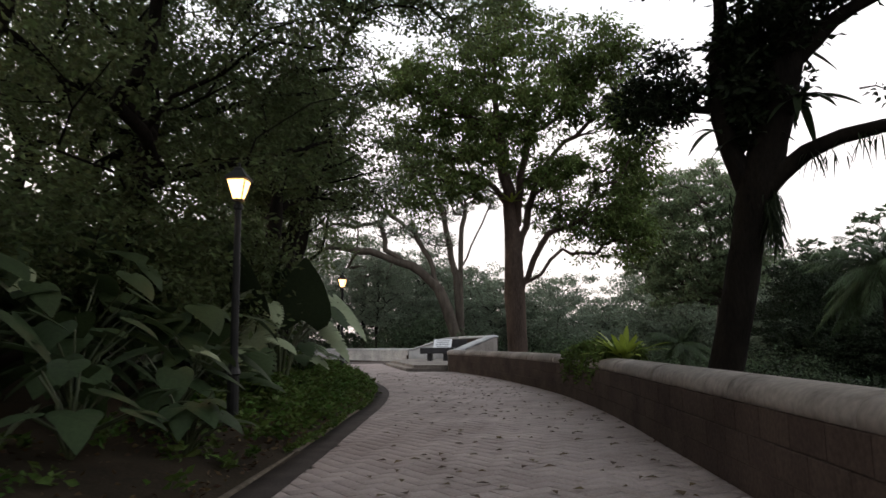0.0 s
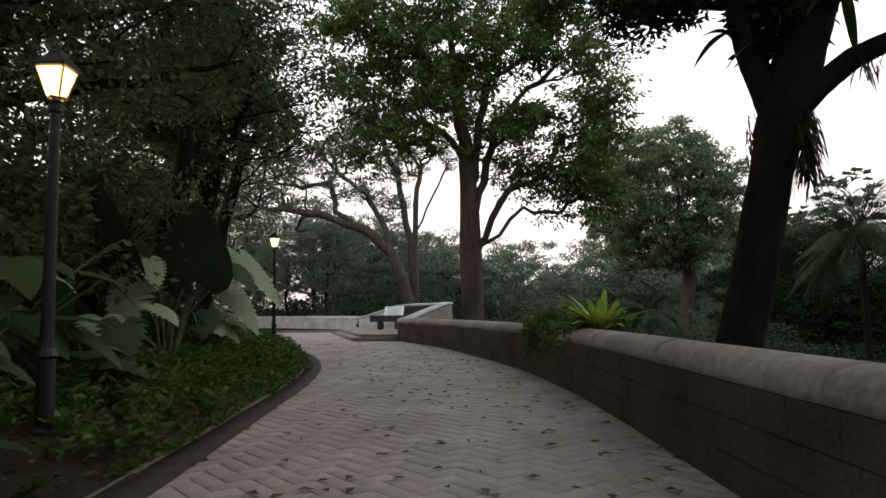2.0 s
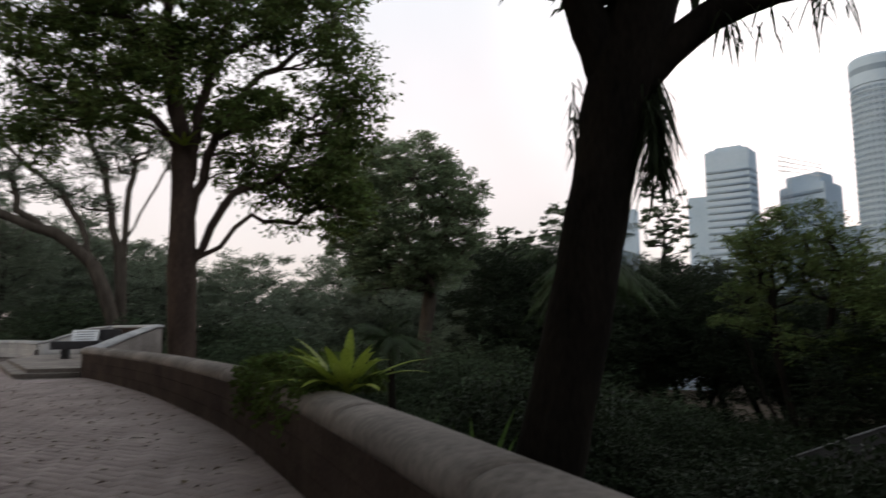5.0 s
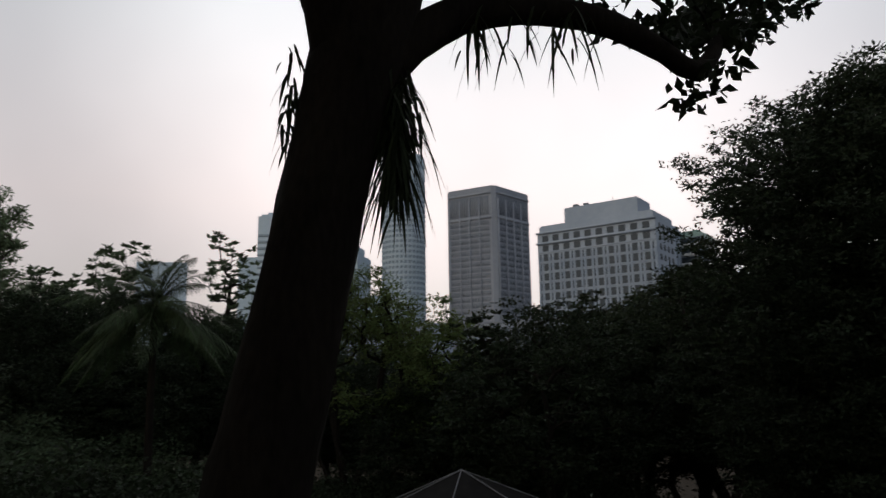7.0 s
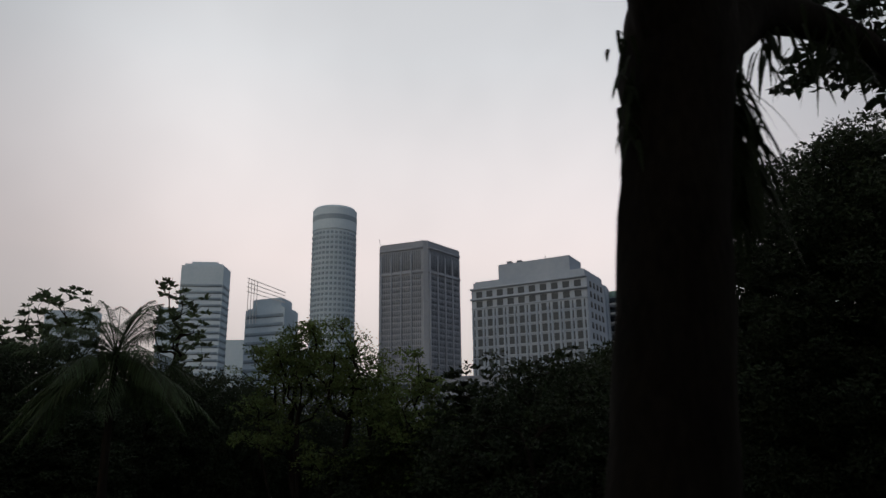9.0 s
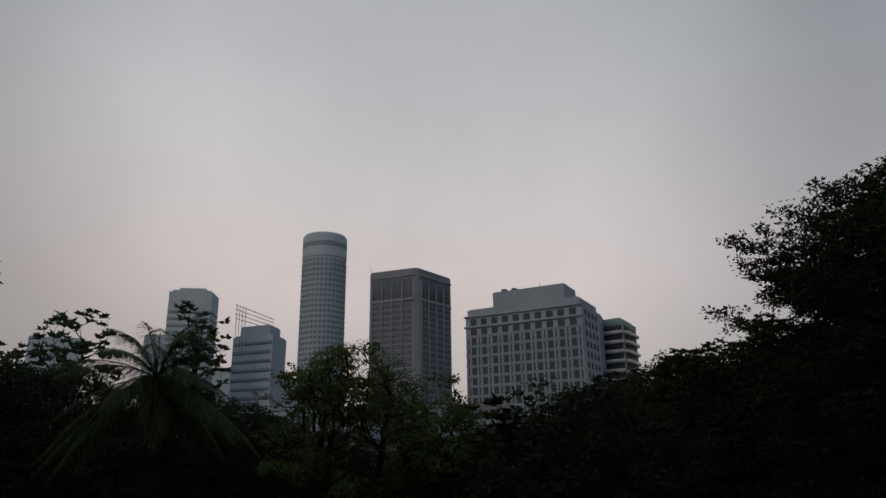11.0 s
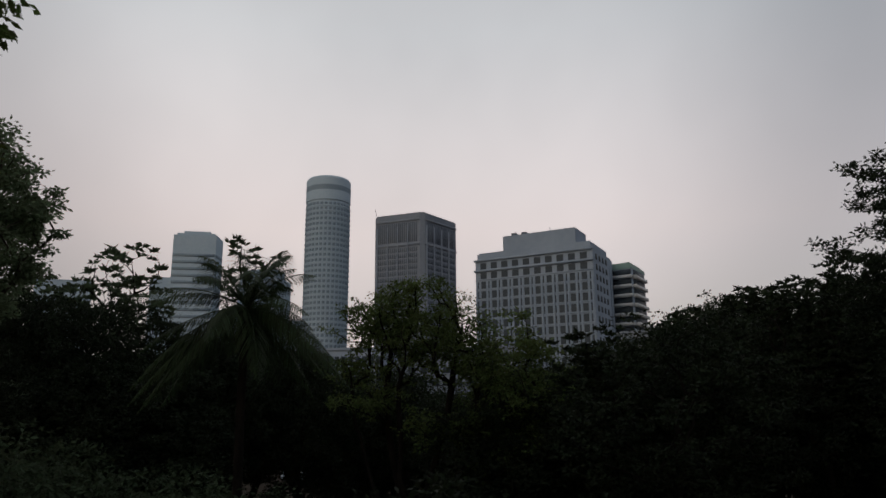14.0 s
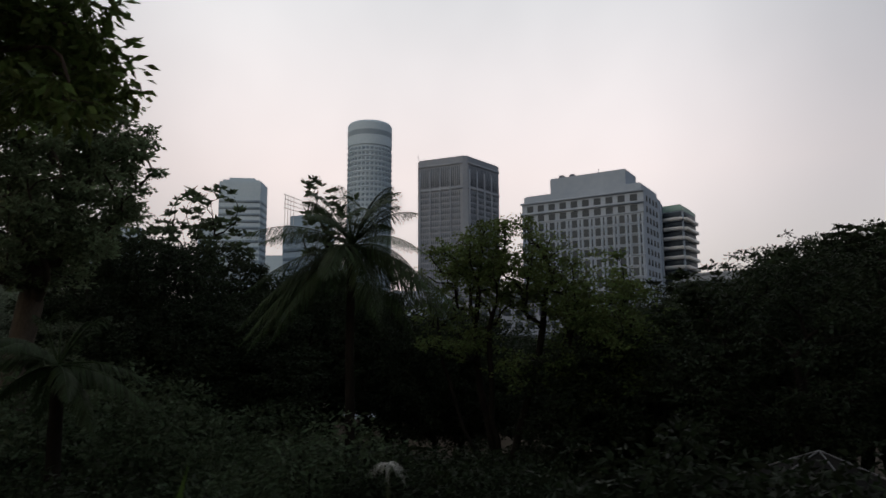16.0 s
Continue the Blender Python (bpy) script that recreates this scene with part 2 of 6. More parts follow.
def structure(name, me, label, category):
    return tagged(new(name, me), label, category, kind="structure")


def box(bm, cx, cy, cz, sx, sy, sz, bevel=0.0, m=None):
    r = bmesh.ops.create_cube(bm, size=1.0)
    vs = r["verts"]
    bmesh.ops.scale(bm, vec=(sx, sy, sz), verts=vs)
    bmesh.ops.translate(bm, vec=(cx, cy, cz), verts=vs)
    if bevel:
        es = list({e for v in vs for e in v.link_edges})
        res = bmesh.ops.bevel(bm, geom=es, offset=bevel, segments=2, affect="EDGES", profile=0.5)
        vs = list({v for f in res["faces"] for v in f.verts} | {v for v in vs if v.is_valid})
    if m is not None:
        bmesh.ops.transform(bm, matrix=m, verts=vs)
    return vs


def one_box(cx, cy, cz, sx, sy, sz, bevel=0.0):
    bm = bmesh.new()
    box(bm, cx, cy, cz, sx, sy, sz, bevel)
    return bm


def lathe(profile, sides=12):
    """A turned solid from (radius, height) pairs."""
    bm = bmesh.new()
    rings = []
    for r, z in profile:
        rings.append([bm.verts.new((r * math.cos(2 * math.pi * i / sides), r * math.sin(2 * math.pi * i / sides), z)) for i in range(sides)])
    for a, b in zip(rings, rings[1:]):
        for i in range(sides):
            bm.faces.new((a[i], a[(i + 1) % sides], b[(i + 1) % sides], b[i]))
    bm.faces.new(rings[0][::-1])
    bm.faces.new(rings[-1])
    return bm


class Geo:
    """Collects tubes and blades as arrays."""

    def __init__(self):
        self.v, self.q, self.t, self.n = [], [], [], 0

    def add(self, v, quads=None, tris=None):
        v = np.asarray(v, float).reshape(-1, 3)
        if quads is not None and len(quads):
            self.q.append(np.asarray(quads) + self.n)
        if tris is not None and len(tris):
            self.t.append(np.asarray(tris) + self.n)
        self.v.append(v)
        self.n += len(v)

    def tube(self, pts, radii, sides=6, rough=0.0, rng=None):
        pts, radii = np.asarray(pts, float), np.asarray(radii, float)
        k = len(pts)
        tang = np.gradient(pts, axis=0)
        tang /= np.linalg.norm(tang, axis=1)[:, None] + 1e-9
        ref = np.array([0.31, 0.95, 0.05]) if abs(tang[0][2]) > 0.6 else np.array([0.05, 0.1, 1.0])
        a = np.cross(tang, ref)
        a /= np.linalg.norm(a, axis=1)[:, None] + 1e-9
        b = np.cross(tang, a)
        ang = np.arange(sides) * 2 * np.pi / sides
        rr = radii[:, None] * np.ones((1, sides))
        if rough and rng is not None:
            rr = rr * (1 + rough * rng.standard_normal((k, sides)) + 0.8 * rough * np.sin(ang * 3 + rng.uniform(0, 6))[None])
        v = pts[:, None, :] + rr[:, :, None] * (np.cos(ang)[None, :, None] * a[:, None, :] + np.sin(ang)[None, :, None] * b[:, None, :])
        i = np.arange(k - 1)[:, None] * sides
        j = np.arange(sides)[None]
        j2 = (j + 1) % sides
        q = np.stack([i + j, i + j2, i + sides + j2, i + sides + j], -1).reshape(-1, 4)
        self.add(v, q)

    def mesh(self, name, mat, smooth=True):
        return np_mesh(name, np.concatenate(self.v) if self.v else np.zeros((0, 3)),
                       [np.concatenate(g) for g in (self.q, self.t) if g], mat, smooth)


def unit(v):
    return v / (np.linalg.norm(v, axis=-1, keepdims=True) + 1e-9)


def leaf_cloud(name, centres, along, length, width, mat, rng, fold=0.25, curl=0.15):
    """Many small leaves, each of two folded halves: where they sprout, which way they point."""
    n = len(centres)
    along = unit(along)
    side = unit(np.cross(along, rng.standard_normal((n, 3))))
    up = np.cross(side, along)
    L = (length * rng.uniform(0.65, 1.25, n))[:, None]
    W = (width * rng.uniform(0.7, 1.2, n))[:, None]
    tip = centres + along * L - up * L * curl
    m = centres + along * L * 0.45
    v = np.stack([centres, m + side * W + up * W * fold, tip, m - side * W + up * W * fold], 1).reshape(-1, 3)
    k = np.arange(n)[:, None] * 4
    f = np.concatenate([k + np.array([[0, 1, 2]]), k + np.array([[0, 2, 3]])])
    return np_mesh(name, v, f, mat)


# ---- trees ----
def grow(trunk, clumps, trunk_r, rng, step=1.0, tip_r=0.012, reach=0.5, droop=0.0, limbs=()):
    """Limbs that reach every clump from the trunk's line. Returns the chains of points and radii."""
    nodes = [np.array(p, float) for p in trunk]
    parent = [-1] + list(range(len(trunk) - 1))
    plen = [0.0]
    for a, b in zip(nodes, nodes[1:]):
        plen.append(plen[-1] + float(np.linalg.norm(b - a)))
    chains = [list(range(len(nodes)))]
    lowest = max(1, int(len(trunk) * 0.45)) if not limbs else len(trunk) - 1
    for ln in limbs:
        p = np.array(ln, float)
        u = np.linspace(0, len(p) - 1, 3 * (len(p) - 1) + 1)
        p = np.stack([np.interp(u, np.arange(len(p)), p[:, i]) for i in range(3)], 1)
        p[1:-1] += rng.standard_normal((len(p) - 2, 3)) * 0.06
        k = int(np.argmin(np.linalg.norm(np.array(nodes) - p[0], axis=1)))
        chain, prev = [k], k
        for q in p[1:]:
            nodes.append(q)
            parent.append(prev)
            plen.append(plen[prev] + float(np.linalg.norm(q - nodes[prev])))
            prev = len(nodes) - 1
            chain.append(prev)
        chains.append(chain)
    order = np.argsort(np.linalg.norm(np.asarray(clumps) - nodes[-1], axis=1))
    tips = []
    for ci in order:
        c = np.asarray(clumps[ci], float)
        arr = np.array(nodes)
        d = np.linalg.norm(arr - c, axis=1)
        cost = d + reach * np.array(plen) * 0.35 + 1.2 * np.maximum(0, arr[:, 2] - c[2] + 0.2)
        cost[:lowest] += 50
        k = int(np.argmin(cost))
        start = nodes[k]
        gap = c - start
        dist = float(np.linalg.norm(gap))
        steps = max(2, int(dist / step))
        if parent[k] >= 0:
            lead = unit(nodes[k] - nodes[parent[k]])
        else:
            lead = np.array([0, 0, 1.0])
        ctrl = start + lead * dist * 0.2 + gap * 0.25 + np.array([0, 0, dist * 0.1 - droop * dist])
        chain = [k]
        prev = k
        for s in range(1, steps + 1):
            u = s / steps
            p = (1 - u) ** 2 * start + 2 * u * (1 - u) * ctrl + u * u * c
            if s < steps:
                p = p + rng.standard_normal(3) * dist * 0.025
            nodes.append(p)
            parent.append(prev)
            plen.append(plen[prev] + float(np.linalg.norm(p - nodes[prev])))
            prev = len(nodes) - 1
            chain.append(prev)
        chains.append(chain)
        tips.append(prev)
    weight = np.zeros(len(nodes))
    for t in tips:
        k = t
        while k >= 0:
            weight[k] += 1
            k = parent[k]
    weight = np.maximum(weight, 1)
    rad = tip_r * weight ** 0.52
    rad = tip_r + (rad - tip_r) * (trunk_r - tip_r) / max(1e-6, rad[0] - tip_r)
    out = []
    for ch in chains:
        pts = np.array([nodes[i] for i in ch])
        rr = np.array([rad[i] for i in ch])
        if ch is not chains[0]:
            rr[0] = min(rr[0], rr[1] * 1.35)
        out.append((pts, rr))
    return out


def spots(ellipsoids, n, rng, shell=0.45, gap=0.0):
    """Clump centres inside a crown made of ellipsoids (cx, cy, cz, rx, ry, rz)."""
    e = np.array(ellipsoids, float)
    vol = (e[:, 3] * e[:, 4] * e[:, 5]) ** 0.8
    out = []
    tries = 0
    while len(out) < n and tries < n * 40:
        tries += 1
        i = rng.choice(len(e), p=vol / vol.sum())
        d = unit(rng.standard_normal(3))
        r = rng.uniform(shell ** 2, 1) ** 0.5
        p = e[i, :3] + d * r * e[i, 3:]
        if gap and out and np.min(np.linalg.norm(np.array(out) - p, axis=1)) < gap:
            continue
        out.append(p)
    return np.array(out)


def foliage(name, clumps, per, size, leaf, mat, rng, flat=0.6, droop=0.3, rosette=False, wide=0.24):
    n = len(clumps)
    if rosette:
        # whorls of leaves round twig tips
        k = 9
        sub = np.repeat(clumps, per, 0) + rng.standard_normal((n * per, 3)) * size * np.array([1, 1, 0.8])
        c = np.repeat(sub, k, 0)
        a = np.tile(np.arange(k) * 2 * np.pi / k, len(sub)) + np.repeat(rng.uniform(0, 6, len(sub)), k)
        al = np.stack([np.cos(a), np.sin(a), rng.uniform(-0.1, 0.9, len(a))], 1)
        return leaf_cloud(name, c, al, leaf, leaf * 0.26, mat, rng)
    # each clump is a handful of flattened sprays with gaps between them
    k = max(1, per // 22)
    spread = np.repeat(size * rng.uniform(0.6, 1.3, n), k)
    o1 = rng.standard_normal((n * k, 3))
    o1 = o1 / np.maximum(1.0, np.linalg.norm(o1, axis=1, keepdims=True) / 1.6)
    sub = np.repeat(clumps, k, 0) + o1 * spread[:, None] * np.array([1, 1, flat])
    m = max(1, per // k)
    o2 = rng.standard_normal((n * k * m, 3))
    c = np.repeat(sub, m, 0) + o2 * np.repeat(spread, m)[:, None] * np.array([0.36, 0.36, 0.17])
    al = o2 * np.array([1, 1, 0.4]) + rng.standard_normal((len(c), 3)) * 0.6 - np.array([0, 0, droop])
    return leaf_cloud(name, c, al, leaf, leaf * wide, mat, rng)


def tree(label, x, y, z, trunk, crown, clumps, per, size, leaf, bark, leafm, seed, trunk_r=0.3, shell=0.45, flat=0.6, droop=0.3,
         rosette=False, name="tree", category="tree", step=1.0, group="", tip_r=0.012, sides=8, reach=0.5, gap=0.0, limb_parts=8, limbs=()):
    """A tapered trunk, limbs that fork towards every clump, and a crown of small leaves. trunk and crown are relative to the base."""
    rng = np.random.default_rng(seed)
    ob = thing(name, label, category, x, y, z, group=group)
    cs = spots(crown, clumps, rng, shell, gap)
    chains = grow(trunk, cs, trunk_r, rng, step, tip_r, reach, limbs=limbs)
    g = Geo()
    pts, rr = chains[0]
    # a flare at the foot
    rr = rr.copy()
    rr[0] *= 1.35
    g.tube(pts, rr, max(sides, 10), 0.05, rng)
    part("trunk", g.mesh("trunk", bark), bark, ob)
    rest = Geo()
    order = sorted(range(1, len(chains)), key=lambda q: -chains[q][1][0])
    big = set(order[:limb_parts])
    for q in range(1, len(chains)):
        pts, rr = chains[q]
        if q in big:
            g = Geo()
            g.tube(pts, rr, 8, 0.03, rng)
            part("limb", g.mesh("limb", bark), bark, ob)
        else:
            rest.tube(pts, rr, 5 if rr[0] < 0.06 else 6, 0.03, rng)
    if rest.v:
        part("branching", rest.mesh("branching", bark), bark, ob)["kind"] = "stuff"
    part("crown", foliage("crown", cs, per, size, leaf, leafm, rng, flat, droop, rosette), leafm, ob)
    return ob


def trunk_line(height, lean=(0, 0), wobble=0.15, n=7, seed=0):
    rng = np.random.default_rng(seed + 500)
    u = np.linspace(0, 1, n)
    p = np.stack([lean[0] * u, lean[1] * u, height * u], 1)
    p[1:-1, :2] += rng.standard_normal((n - 2, 2)) * wobble
    return p


# ---- plan: the parapet on one side, the planted bed on the other ----
WALL_LINE = [(2.2, -16), (2.3, -4), (2.42, 4), (2.46, 10), (2.46, 13), (2.33, 16.2), (1.9, 20.5), (0.7, 27), (-0.6, 32), (-2.14, 36.75)]
FAR_WALL = [(-6.2, 53.4), (-8.6, 59), (-13, 64.5), (-19, 68.5), (-28, 71)]
KERB_LINE = [(-2.1, -16), (-2.11, 2), (-2.11, 6.7), (-2.28, 11.3), (-2.37, 13.2), (-2.6, 17.5), (-3.2, 22), (-4.5, 27), (-6.2, 31), (-9, 35.5), (-14, 41), (-24, 47), (-45, 54)]


def smooth_line(points, step=0.25):
    """Catmull-Rom through the points, cut in even steps."""
    p = np.array(points, float)
    p = np.vstack([2 * p[0] - p[1], p, 2 * p[-1] - p[-2]])
    out = []
    for i in range(1, len(p) - 2):
        u = np.linspace(0, 1, 24, endpoint=False)[:, None]
        a, b, c, d = p[i - 1], p[i], p[i + 1], p[i + 2]
        out.append(0.5 * (2 * b + (c - a) * u + (2 * a - 5 * b + 4 * c - d) * u ** 2 + (3 * b - a - 3 * c + d) * u ** 3))
    out = np.vstack(out + [p[-2][None]])
    s = np.concatenate([[0], np.cumsum(np.linalg.norm(np.diff(out, axis=0), axis=1))])
    t = np.arange(0, s[-1], step)
    return np.stack([np.interp(t, s, out[:, 0]), np.interp(t, s, out[:, 1])], 1)


wall_pts, far_pts, kerb_pts = smooth_line(WALL_LINE), smooth_line(FAR_WALL), smooth_line(KERB_LINE)


def line_normal(line):
    d = unit(np.gradient(line, axis=0))
    return np.stack([d[:, 1], -d[:, 0]], 1)


RIGHT_Y = np.concatenate([wall_pts[:, 1], [44.5, 50], far_pts[:, 1], [85, 110, 3000]])
RIGHT_X = np.concatenate([wall_pts[:, 0], [0.2, -1.5], far_pts[:, 0], [-60, -120, -200]])


def right_x(y):
    return np.interp(y, RIGHT_Y, RIGHT_X)


def left_x(y):
    return np.interp(y, np.concatenate([kerb_pts[:, 1], [75, 110, 3000]]), np.concatenate([kerb_pts[:, 0], [-75, -130, -210]]))


def ground_z(x, y):
    """The hillside: the walk is level, the bank rises beside the bed and the slope drops away beyond the parapet."""
    x, y = np.asarray(x, float), np.asarray(y, float)
    dr = (x - right_x(y) - 0.5) * 0.93
    dl = (left_x(y) - 0.45 - x) * 0.9
    down = -0.35 - 11.5 * (1 - np.exp(-np.maximum(dr, 0) / 24.0)) - 2.0 * np.clip((dr - 40) / 60, 0, 1)
    up = 0.06 + 4.6 * (1 - np.exp(-np.maximum(dl, 0) / 16.0)) - 18 * np.clip((dl - 70) / 120, 0, 1)
    z = np.where(dr > 0, down, np.where(dl > 0.05, up, -0.10))
    back = np.clip((-y - 40) / 80, 0, 1)
    return z * (1 - back) - 14 * back


def build_ground():
    k = 200
    u = np.linspace(-1, 1, k)
    g = np.sinh(u * 7.0) / np.sinh(7.0)
    xs, ys = 2600 * g + 2, 2600 * g + 22
    X, Y = np.meshgrid(xs, ys)
    rng = np.random.default_rng(4)
    Z = ground_z(X, Y)
    rough = (np.abs(X - 2) < 120) & (np.abs(Y - 22) < 150) & ((Z < -0.5) | (Z > 0.15))
    Z = Z + rough * rng.standard_normal(Z.shape) * 0.05
    v = np.stack([X, Y, Z], -1).reshape(-1, 3)
    i, j = np.meshgrid(np.arange(k - 1), np.arange(k - 1), indexing="ij")
    a = (i * k + j).ravel()
    structure("ground", np_mesh("ground", v, np.stack([a, a + 1, a + k + 1, a + k], 1), SOIL, True), "dark leaf-littered soil of a wooded hillside", "ground")


build_ground()


def strip(name, line, sections, mat, smooth=False):
    """Sweeps a closed section of (outward, up) pairs along a line."""
    nrm = line_normal(line)
    k, s = len(line), len(sections)
    sec = np.array(sections, float)
    v = np.zeros((k, s, 3))
    v[:, :, :2] = line[:, None, :] + nrm[:, None, :] * sec[None, :, 0:1]
    v[:, :, 2] = sec[None, :, 1]
    i = np.arange(k - 1)[:, None] * s
    j = np.arange(s)[None]
    j2 = (j + 1) % s
    q = np.stack([i + j, i + s + j, i + s + j2, i + j2], -1).reshape(-1, 4)
    ends = [np.arange(s)[None], ((k - 1) * s + np.arange(s))[None, ::-1]]
    return np_mesh(name, v.reshape(-1, 3), [q] + ends, mat, smooth)


# the walk's bed, on which the pavers lie
ys = np.linspace(-16, 60, 160)
v = np.concatenate([np.stack([left_x(ys) - 0.2, ys, np.full(160, -0.03)], 1), np.stack([np.minimum(right_x(ys) + 0.1, 2.6), ys, np.full(160, -0.028)], 1)])
k = np.arange(159)
pavement = structure("pavement", np_mesh("pavement", v, np.stack([k, k + 160, k + 161, k + 1], 1), JOINT), "grey-brown herringbone paved footpath with dark joints and fallen leaves", "pavement")
# dark flush edging and the pale strip that holds the bed
edging = structure("edging_band", strip("edging_band", kerb_pts, [(-0.40, -0.03), (-0.40, 0.012), (0.0, 0.012), (0.0, -0.03)], BAND), "dark grey flush edging band along the path", "kerb")
edge_strip = structure("bed_edge", strip("bed_edge", kerb_pts, [(-0.47, -0.1), (-0.47, 0.03), (-0.46, 0.04), (-0.415, 0.04), (-0.405, 0.03), (-0.405, -0.1)], EDGE), "pale concrete edging strip of the planted bed", "kerb")


# ---- parapet ----
T, BODY_H, TOP_H = 0.56, 0.86, 1.10
parapet = thing("parapet", "brownish stone parapet with a rounded concrete coping beside the path", "wall", kind="structure")
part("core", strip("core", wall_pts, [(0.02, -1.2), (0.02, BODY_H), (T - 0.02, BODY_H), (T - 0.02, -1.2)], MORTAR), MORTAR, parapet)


def coping_section(over=0.035, base=BODY_H, top=TOP_H, thick=T):
    w = thick / 2 + over
    pts = [(-over, base), (-over, base + 0.07)]
    for a in np.linspace(170, 10, 9):
        pts.append((thick / 2 + w * math.cos(radians(a)) * 0.985, base + 0.07 + (top - base - 0.07) * math.sin(radians(a)) ** 0.8))
    pts += [(thick + over, base + 0.07), (thick + over, base)]
    return pts[::-1]


def copings(line, owner, mat, lengths, section):
    at, k = 0, 0
    while at < len(line) - 3:
        n = lengths[k % len(lengths)]
        seg = line[at:min(at + n + 1, len(line))].copy()
        if len(seg) < 3:
            break
        d0, d1 = unit(seg[1] - seg[0]), unit(seg[-1] - seg[-2])
        seg[0] += d0 * 0.008
        seg[-1] -= d1 * 0.008
        part("coping_stone", strip("coping_stone", seg, section, mat, False), mat, owner)
        at, k = at + n, k + 1


copings(wall_pts, parapet, COPING, [11, 9, 10, 3, 10, 12, 8], coping_section())
far_wall = thing("parapet", "pale grey stone parapet along the far bend of the path", "wall", kind="structure")
part("core", strip("core", far_pts, [(0.02, -1.2), (0.02, BODY_H), (T - 0.02, BODY_H), (T - 0.02, -1.2)], MORTAR), MORTAR, far_wall)
copings(far_pts, far_wall, PALE_STONE, [12, 10], coping_section())


def block_mesh(w, h, d, mat, name="stone_block", b=0.012):
    bm = bmesh.new()
    box(bm, w / 2, 0, h / 2, w, d, h)
    front = [f for f in bm.faces if f.normal.y < -0.9]
    r = bmesh.ops.inset_region(bm, faces=front, thickness=b, depth=0.0)
    for f in front:
        bmesh.ops.translate(bm, vec=(0, -b, 0), verts=f.verts)
    return bm_mesh(name, bm, mat)


def courses(line, owner, mat, first, last, w=0.62, h=0.285, rows=3, seed=1):
    """Stone blocks on the walk's side of a wall."""
    rng = np.random.default_rng(seed)
    me = block_mesh(w - 0.006, h - 0.006, 0.05, mat)
    s = np.concatenate([[0], np.cumsum(np.linalg.norm(np.diff(line, axis=0), axis=1))])
    for r in range(rows):
        at = first + (w / 2 if r % 2 else 0)
        while at < min(last, s[-1] - w):
            x0, y0 = np.interp(at, s, line[:, 0]), np.interp(at, s, line[:, 1])
            x1, y1 = np.interp(at + w, s, line[:, 0]), np.interp(at + w, s, line[:, 1])
            ob = part("stone_block", me, mat, owner)
            # the block's front looks to the walk
            m = pose(x1, y1, r * h, 0, 0, math.degrees(math.atan2(y0 - y1, x0 - x1)))
            ob.matrix_local = m @ Matrix.Translation((0.003, rng.uniform(-0.004, 0.004), 0.003))
            at += w


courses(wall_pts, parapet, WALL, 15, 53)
courses(far_pts, far_wall, PALE_STONE, 0, 30, w=0.9)


# ---- lookout bay at the bend ----
def prism(poly, z0, z1, bevel=0.0):
    bm = bmesh.new()
    lo = [bm.verts.new((x, y, z0)) for x, y in poly]
    hi = [bm.verts.new((x, y, z1)) for x, y in poly]
    n = len(poly)
    bm.faces.new(lo[::-1])
    top = bm.faces.new(hi)
    for i in range(n):
        bm.faces.new((lo[i], lo[(i + 1) % n], hi[(i + 1) % n], hi[i]))
    if bevel:
        bmesh.ops.bevel(bm, geom=list(top.edges), offset=bevel, segments=2, affect="EDGES")
    bmesh.ops.recalc_face_normals(bm, faces=bm.faces)
    return bm


STEP_LOW = [(-2.2, 36.7), (-4.45, 37.2), (-7.2, 48.5), (-6.3, 53.3), (-1.5, 51.6), (0.2, 44.5)]
STEP_HIGH = [(-2.2, 37.1), (-4.05, 37.55), (-6.75, 48.4), (-5.9, 53.2), (-1.5, 51.5), (0.15, 44.5)]
platform = thing("platform", "two low stone steps up to the lookout bay", "steps", kind="structure")
part("step", prism(STEP_LOW, -0.1, 0.15, 0.02), COPING, platform)
part("step", prism(STEP_HIGH, 0.14, 0.30, 0.02), COPING, platform)


def swept_wall(line, tops, owner, mat, thick=0.5):
    """A wall whose top rises along its line, with a coping ridge that follows it."""
    line = smooth_line(line, 0.4)
    n = line_normal(line)
    u = np.linspace(0, 1, len(line))
    top = np.interp(u, [a for a, _ in tops], [b for _, b in tops])
    for nm, m, parts in (("wall_body", mat, [(0, -0.6, 0), (0, -0.16, 1), (thick, -0.16, 1), (thick, -0.6, 0)]),
                         ("wall_coping", PALE_STONE, [(-0.03, -0.155, 1), (-0.03, -0.07, 1), (0.1, 0, 1), (thick - 0.1, 0, 1), (thick + 0.03, -0.07, 1), (thick + 0.03, -0.155, 1)])):
        s = len(parts)
        v = np.zeros((len(line), s, 3))
        for j, (o, dz, f) in enumerate(parts):
            v[:, j, :2] = line + n * o
            v[:, j, 2] = dz + f * top
        i = np.arange(len(line) - 1)[:, None] * s
        jj = np.arange(s)[None]
        j2 = (jj + 1) % s
        q = np.stack([i + jj, i + s + jj, i + s + j2, i + j2], -1).reshape(-1, 4)
        ends = [np.arange(s)[None], ((len(line) - 1) * s + np.arange(s))[None, ::-1]]
        part(nm, np_mesh(nm, v.reshape(-1, 3), [q] + ends, m), m, owner)


